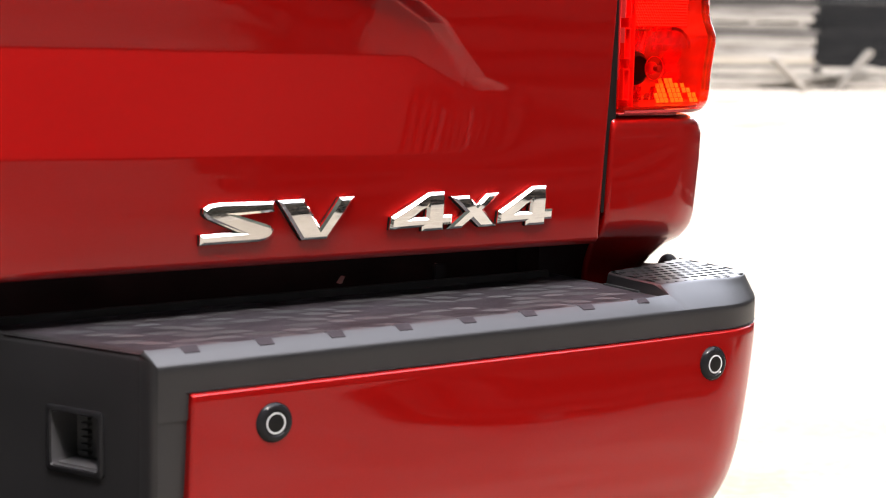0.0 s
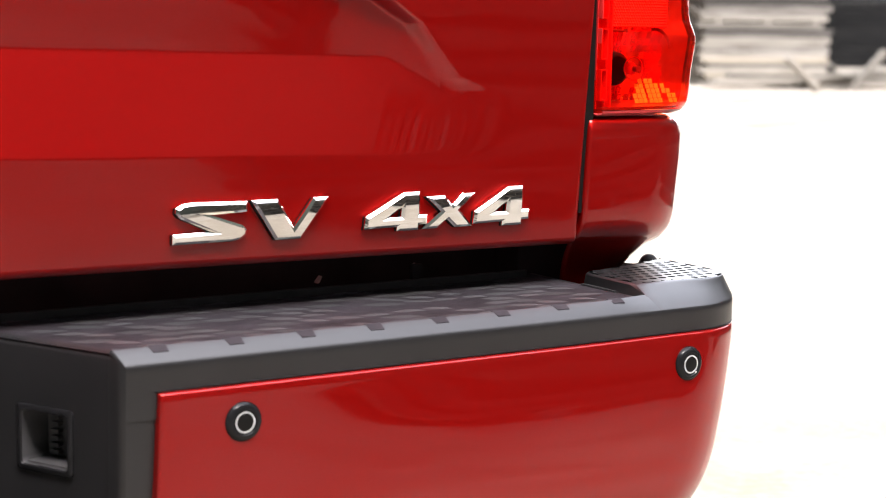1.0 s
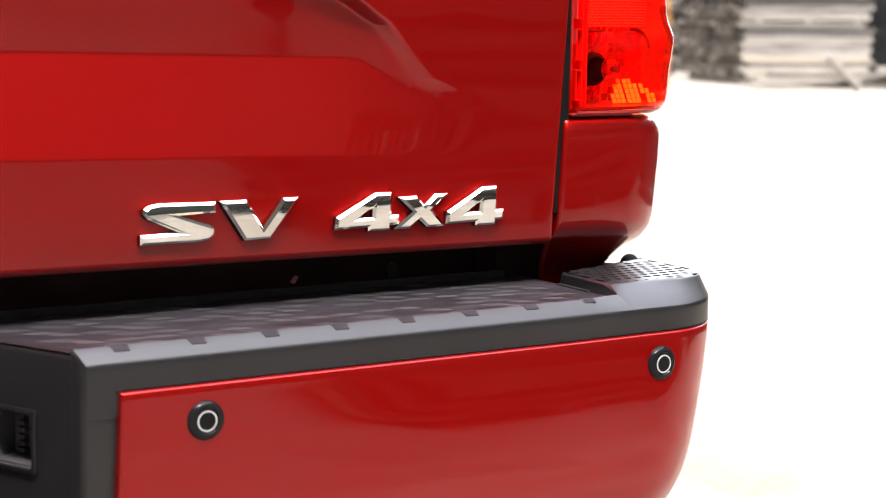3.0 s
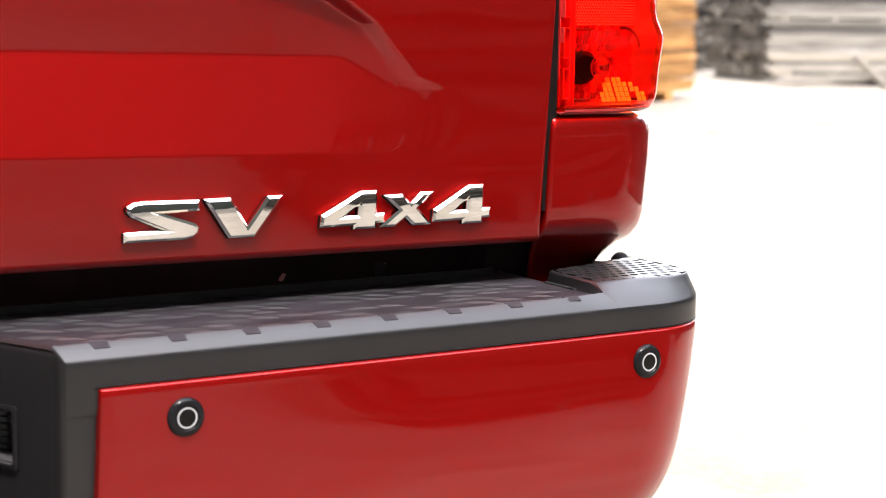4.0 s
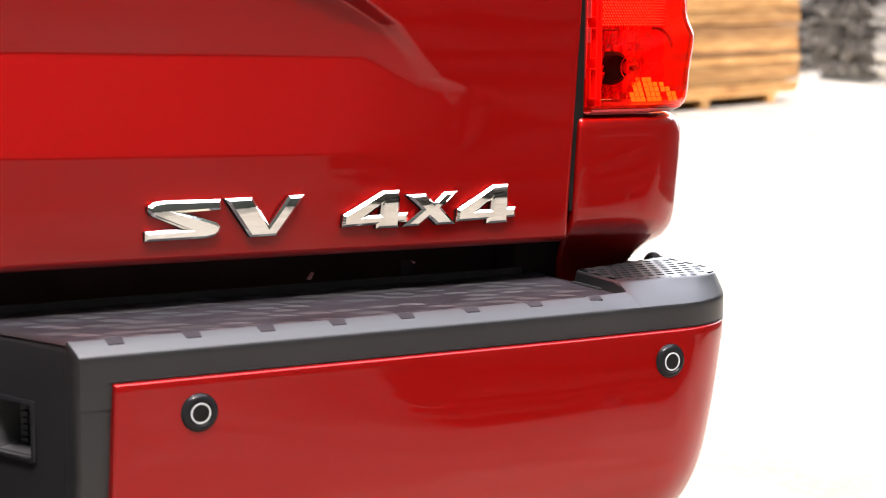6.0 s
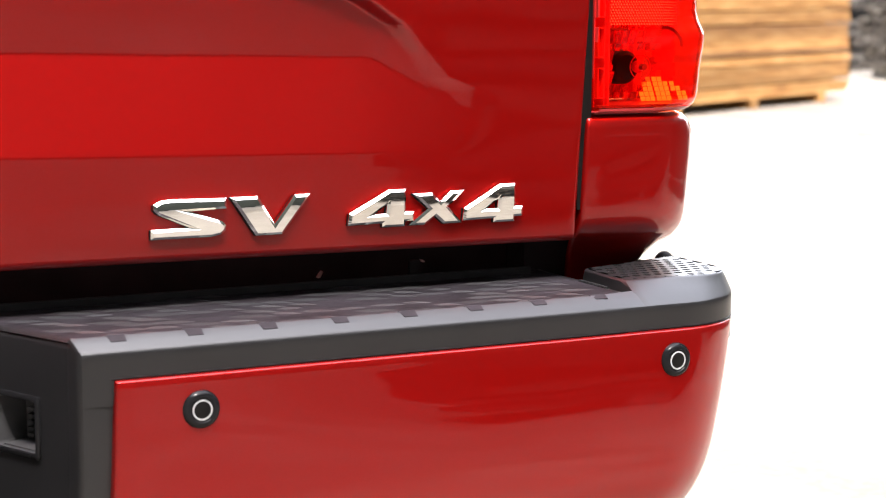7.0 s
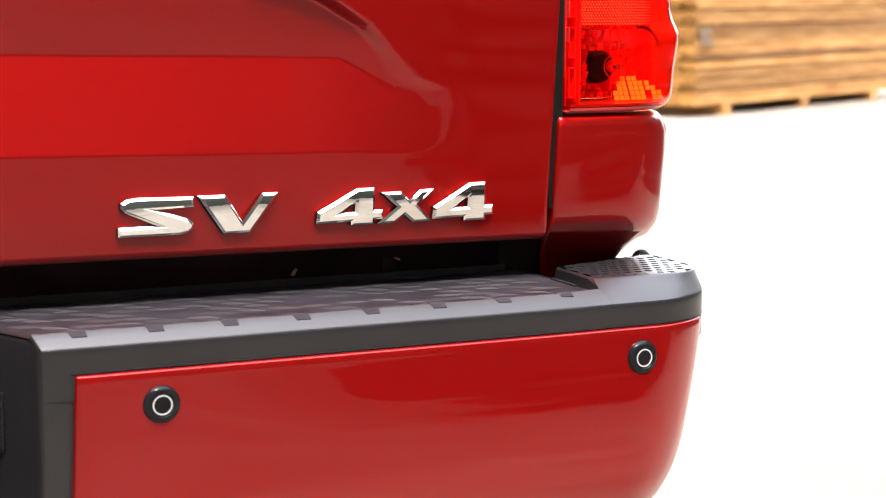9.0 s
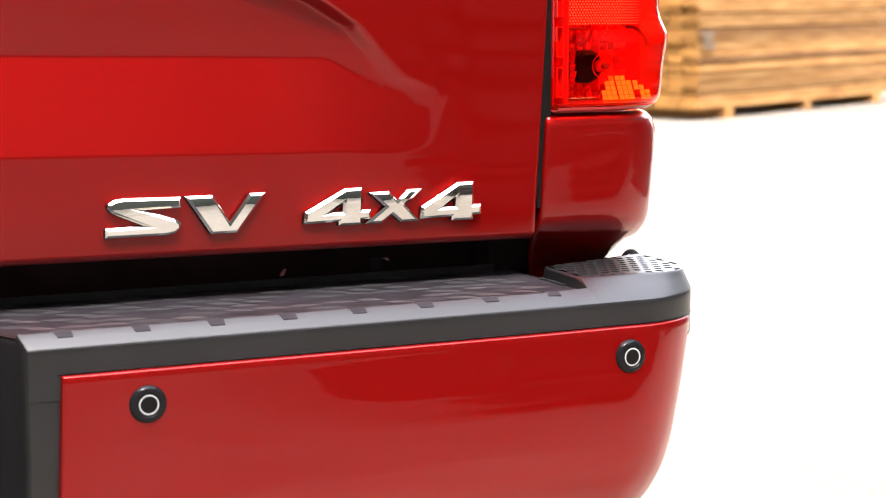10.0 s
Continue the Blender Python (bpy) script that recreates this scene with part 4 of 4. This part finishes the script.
# ---- timber stacks ----
def board_mesh(name, l, w, h, mat, end=None):
    bm = boxed(-l / 2, l / 2, -w / 2, w / 2, 0, h)
    me = bpy.data.meshes.new(name)
    bmesh.ops.recalc_face_normals(bm, faces=bm.faces)
    bm.to_mesh(me)
    bm.free()
    finish(me, mat, 0)
    if end:
        me.materials.append(end)
        for f in me.polygons:
            f.material_index = int(abs(f.normal.x) > 0.5)
    return me


def timber_stack(label, at, yaw, length, across, courses, th, mats, seed, gap_every=0, base=0.10, jitter=0.03, end=None, fill=0.94, layered=False, thin=()):
    rnd = random.Random(seed)
    st = thing("timber_stack", label, "timber stack", at, "timber stacks in the yard")
    st.rotation_euler = (0, 0, radians(yaw))
    w = 0.14
    meshes = [board_mesh("board", length, w * 0.97, th * fill, m, end) for m in mats]
    bearer = board_mesh("bearer", 0.12, across * w, base, mats[0])
    for k in range(3):
        b = new("bearer", bearer)
        b.parent, b.location = st, ((k - 1) * length * 0.36, 0, 0)
    z = base
    for c in range(courses):
        if gap_every and c and c % gap_every == 0:
            for k in range(3):
                b = new("bearer", bearer)
                b.scale = (0.6, 1, 0.026 / base)
                b.parent, b.location = st, ((k - 1) * length * 0.38, 0, z)
            z += 0.027
        if c in thin:
            for k in range(3):
                b = new("sticker", bearer)
                b.scale = (0.4, 0.9, 0.016 / base)
                b.parent, b.location = st, ((k - 1) * length * 0.38, 0, z - 0.001)
            z += 0.015
        shift = rnd.uniform(-jitter, jitter)
        course = rnd.randrange(len(meshes))
        for i in range(across):
            b = new("board", meshes[course if layered else rnd.randrange(len(meshes))])
            b.parent = st
            b.location = (shift + rnd.uniform(-jitter, jitter), (i - (across - 1) / 2) * w + rnd.uniform(-0.006, 0.006), z)
            b.rotation_euler = (0, 0, radians(rnd.uniform(-0.25, 0.25)))
        z += th
    return st


def place(corner, yaw, length, across):
    """Centre of a stack whose near left foot is at the corner."""
    a = radians(yaw)
    d, n = Vector((math.cos(a), math.sin(a), 0)), Vector((-math.sin(a), math.cos(a), 0))
    c = Vector((*corner, 0)) + d * (length / 2) + n * (across * 0.14 / 2)
    return tuple(c)


pine_stack = timber_stack("tall stack of fresh yellow pine boards on bearers", place((7.74, 10.42), 25, 3.5, 8), 25, 3.5, 8, 24, 0.052, [PINE, PINE, PINE, PINE_DULL], 3, base=0.10, jitter=0.025, end=PINE_END, fill=0.95, thin=(2, 5, 6, 11, 13, 18))
# a stamp that cannot be read, as rows of short bars
for k in range(3):
    for c in range(4 - k % 2):
        x = -1.70 + 0.012 * k + c * 0.040
        part("stamp_bar", boxed(x, x + 0.028, -0.587, -0.572, 0.665 - k * 0.048, 0.700 - k * 0.048), STAMP, pine_stack)
timber_stack("pale dry timber stack with grey ends on the gravel", place((13.75, 14.05), -11, 1.7, 11), -11, 1.7, 11, 22, 0.056, [PALE_WOOD, PALE_WOOD, CREAM_WOOD, GREY_WOOD], 5, gap_every=11, jitter=0.06, end=BROWN_END, fill=0.95, layered=True)
timber_stack("near-black timber stack beside the pale stacks, shade in its colour", place((15.72, 14.2), -8, 3.2, 9), -8, 3.2, 9, 27, 0.055, [DARK_WOOD], 8, jitter=0.08)
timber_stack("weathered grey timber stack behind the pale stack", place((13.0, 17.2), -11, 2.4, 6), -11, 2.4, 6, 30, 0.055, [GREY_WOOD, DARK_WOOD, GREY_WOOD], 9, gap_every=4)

# loose pale boards on the ground by the dark stack
rnd = random.Random(4)
loose = board_mesh("loose_board", 1.6, 0.16, 0.04, PALE_WOOD)
for k in range(9):
    b = new("loose_board", loose)
    b.location = (15.0 + rnd.uniform(0, 2.2), 13.3 + rnd.uniform(-0.2, 0.3), 0.03 + 0.05 * (k % 4))
    b.rotation_euler = (0, radians(rnd.uniform(-2, 2)), radians(rnd.uniform(-40, 30)))
    tagged(b, "loose pale dry board lying on the gravel", "board", "loose boards")

for k in range(6):
    b = new("loose_board", loose)
    b.location = (13.9 + 0.32 * k + rnd.uniform(-0.1, 0.1), 13.35 + rnd.uniform(-0.15, 0.15), 0.03 + 0.045 * (k % 3))
    b.rotation_euler = (0, radians(rnd.uniform(-1.5, 1.5)), radians(rnd.uniform(-22, 4)))
    tagged(b, "loose pale dry board lying on the gravel", "board", "loose boards")

# short offcuts leaning on the loose boards
offcut = board_mesh("leaning_offcut", 0.62, 0.13, 0.05, PALE_WOOD)
for x, y, z, tilt, yaw in ((15.05, 12.75, 0.20, -48, -20), (14.05, 12.75, 0.16, 42, -15)):
    b = new("leaning_offcut", offcut)
    b.location = (x, y, z)
    b.rotation_euler = (0, radians(tilt), radians(yaw))
    tagged(b, "short pale offcut of timber leaning on loose boards", "board", "leaning offcuts")

# long stack of dark boards behind the camera, close to the truck's rear corner
timber_stack("long stack of brown boards with dark gaps between courses", (5.75, -4.0, 0), 7, 6.0, 6, 15, 0.115, [GREY_WOOD, BROWN_END, GREY_WOOD], 12, base=0.12, jitter=0.03, fill=0.58, layered=True)

# added out of view so the bed's rear corner reflects something dark
timber_stack("unseen stack of dark boards added beside the truck for its reflection", (5.8, 0.2, 0), 90, 5.0, 6, 16, 0.13, [DARK_WOOD, BROWN_END], 14, base=0.14, jitter=0.06, fill=0.72)

# unseen dark sheet behind the camera; its height limits sky light and reflections
bm = bmesh.new()
rnd = random.Random(2)
N = 300
tops = [rnd.uniform(-1, 1) for i in range(400)]
low, high = [], []
for i in range(N + 1):
    a = math.pi * (1.0 + i / N)
    x, y = (15 if i > N / 2 else 8.5) * math.cos(a), 5.5 + 14 * math.sin(a)
    h = 12.6 + 0.5 * tops[i // 20] * (1 - i % 20 / 20) + 0.5 * tops[i // 20 + 1] * (i % 20 / 20) + 0.25 * tops[i // 4 + 50] + 0.25 * tops[i] - 2.2 * smooth01(x / 3.0) + 3.5 * smooth01((x - 8.5) / 4.0)
    low.append(bm.verts.new((x, y, 0)))
    high.append(bm.verts.new((x, y, h)))
for i in range(N):
    bm.faces.new((low[i], low[i + 1], high[i + 1], high[i]))
back = part("backdrop", bm, LIGHT_SCREEN, None, "", 0)
tagged(back, "unseen dark screen behind the camera that holds back sky light", "backdrop", kind="structure")
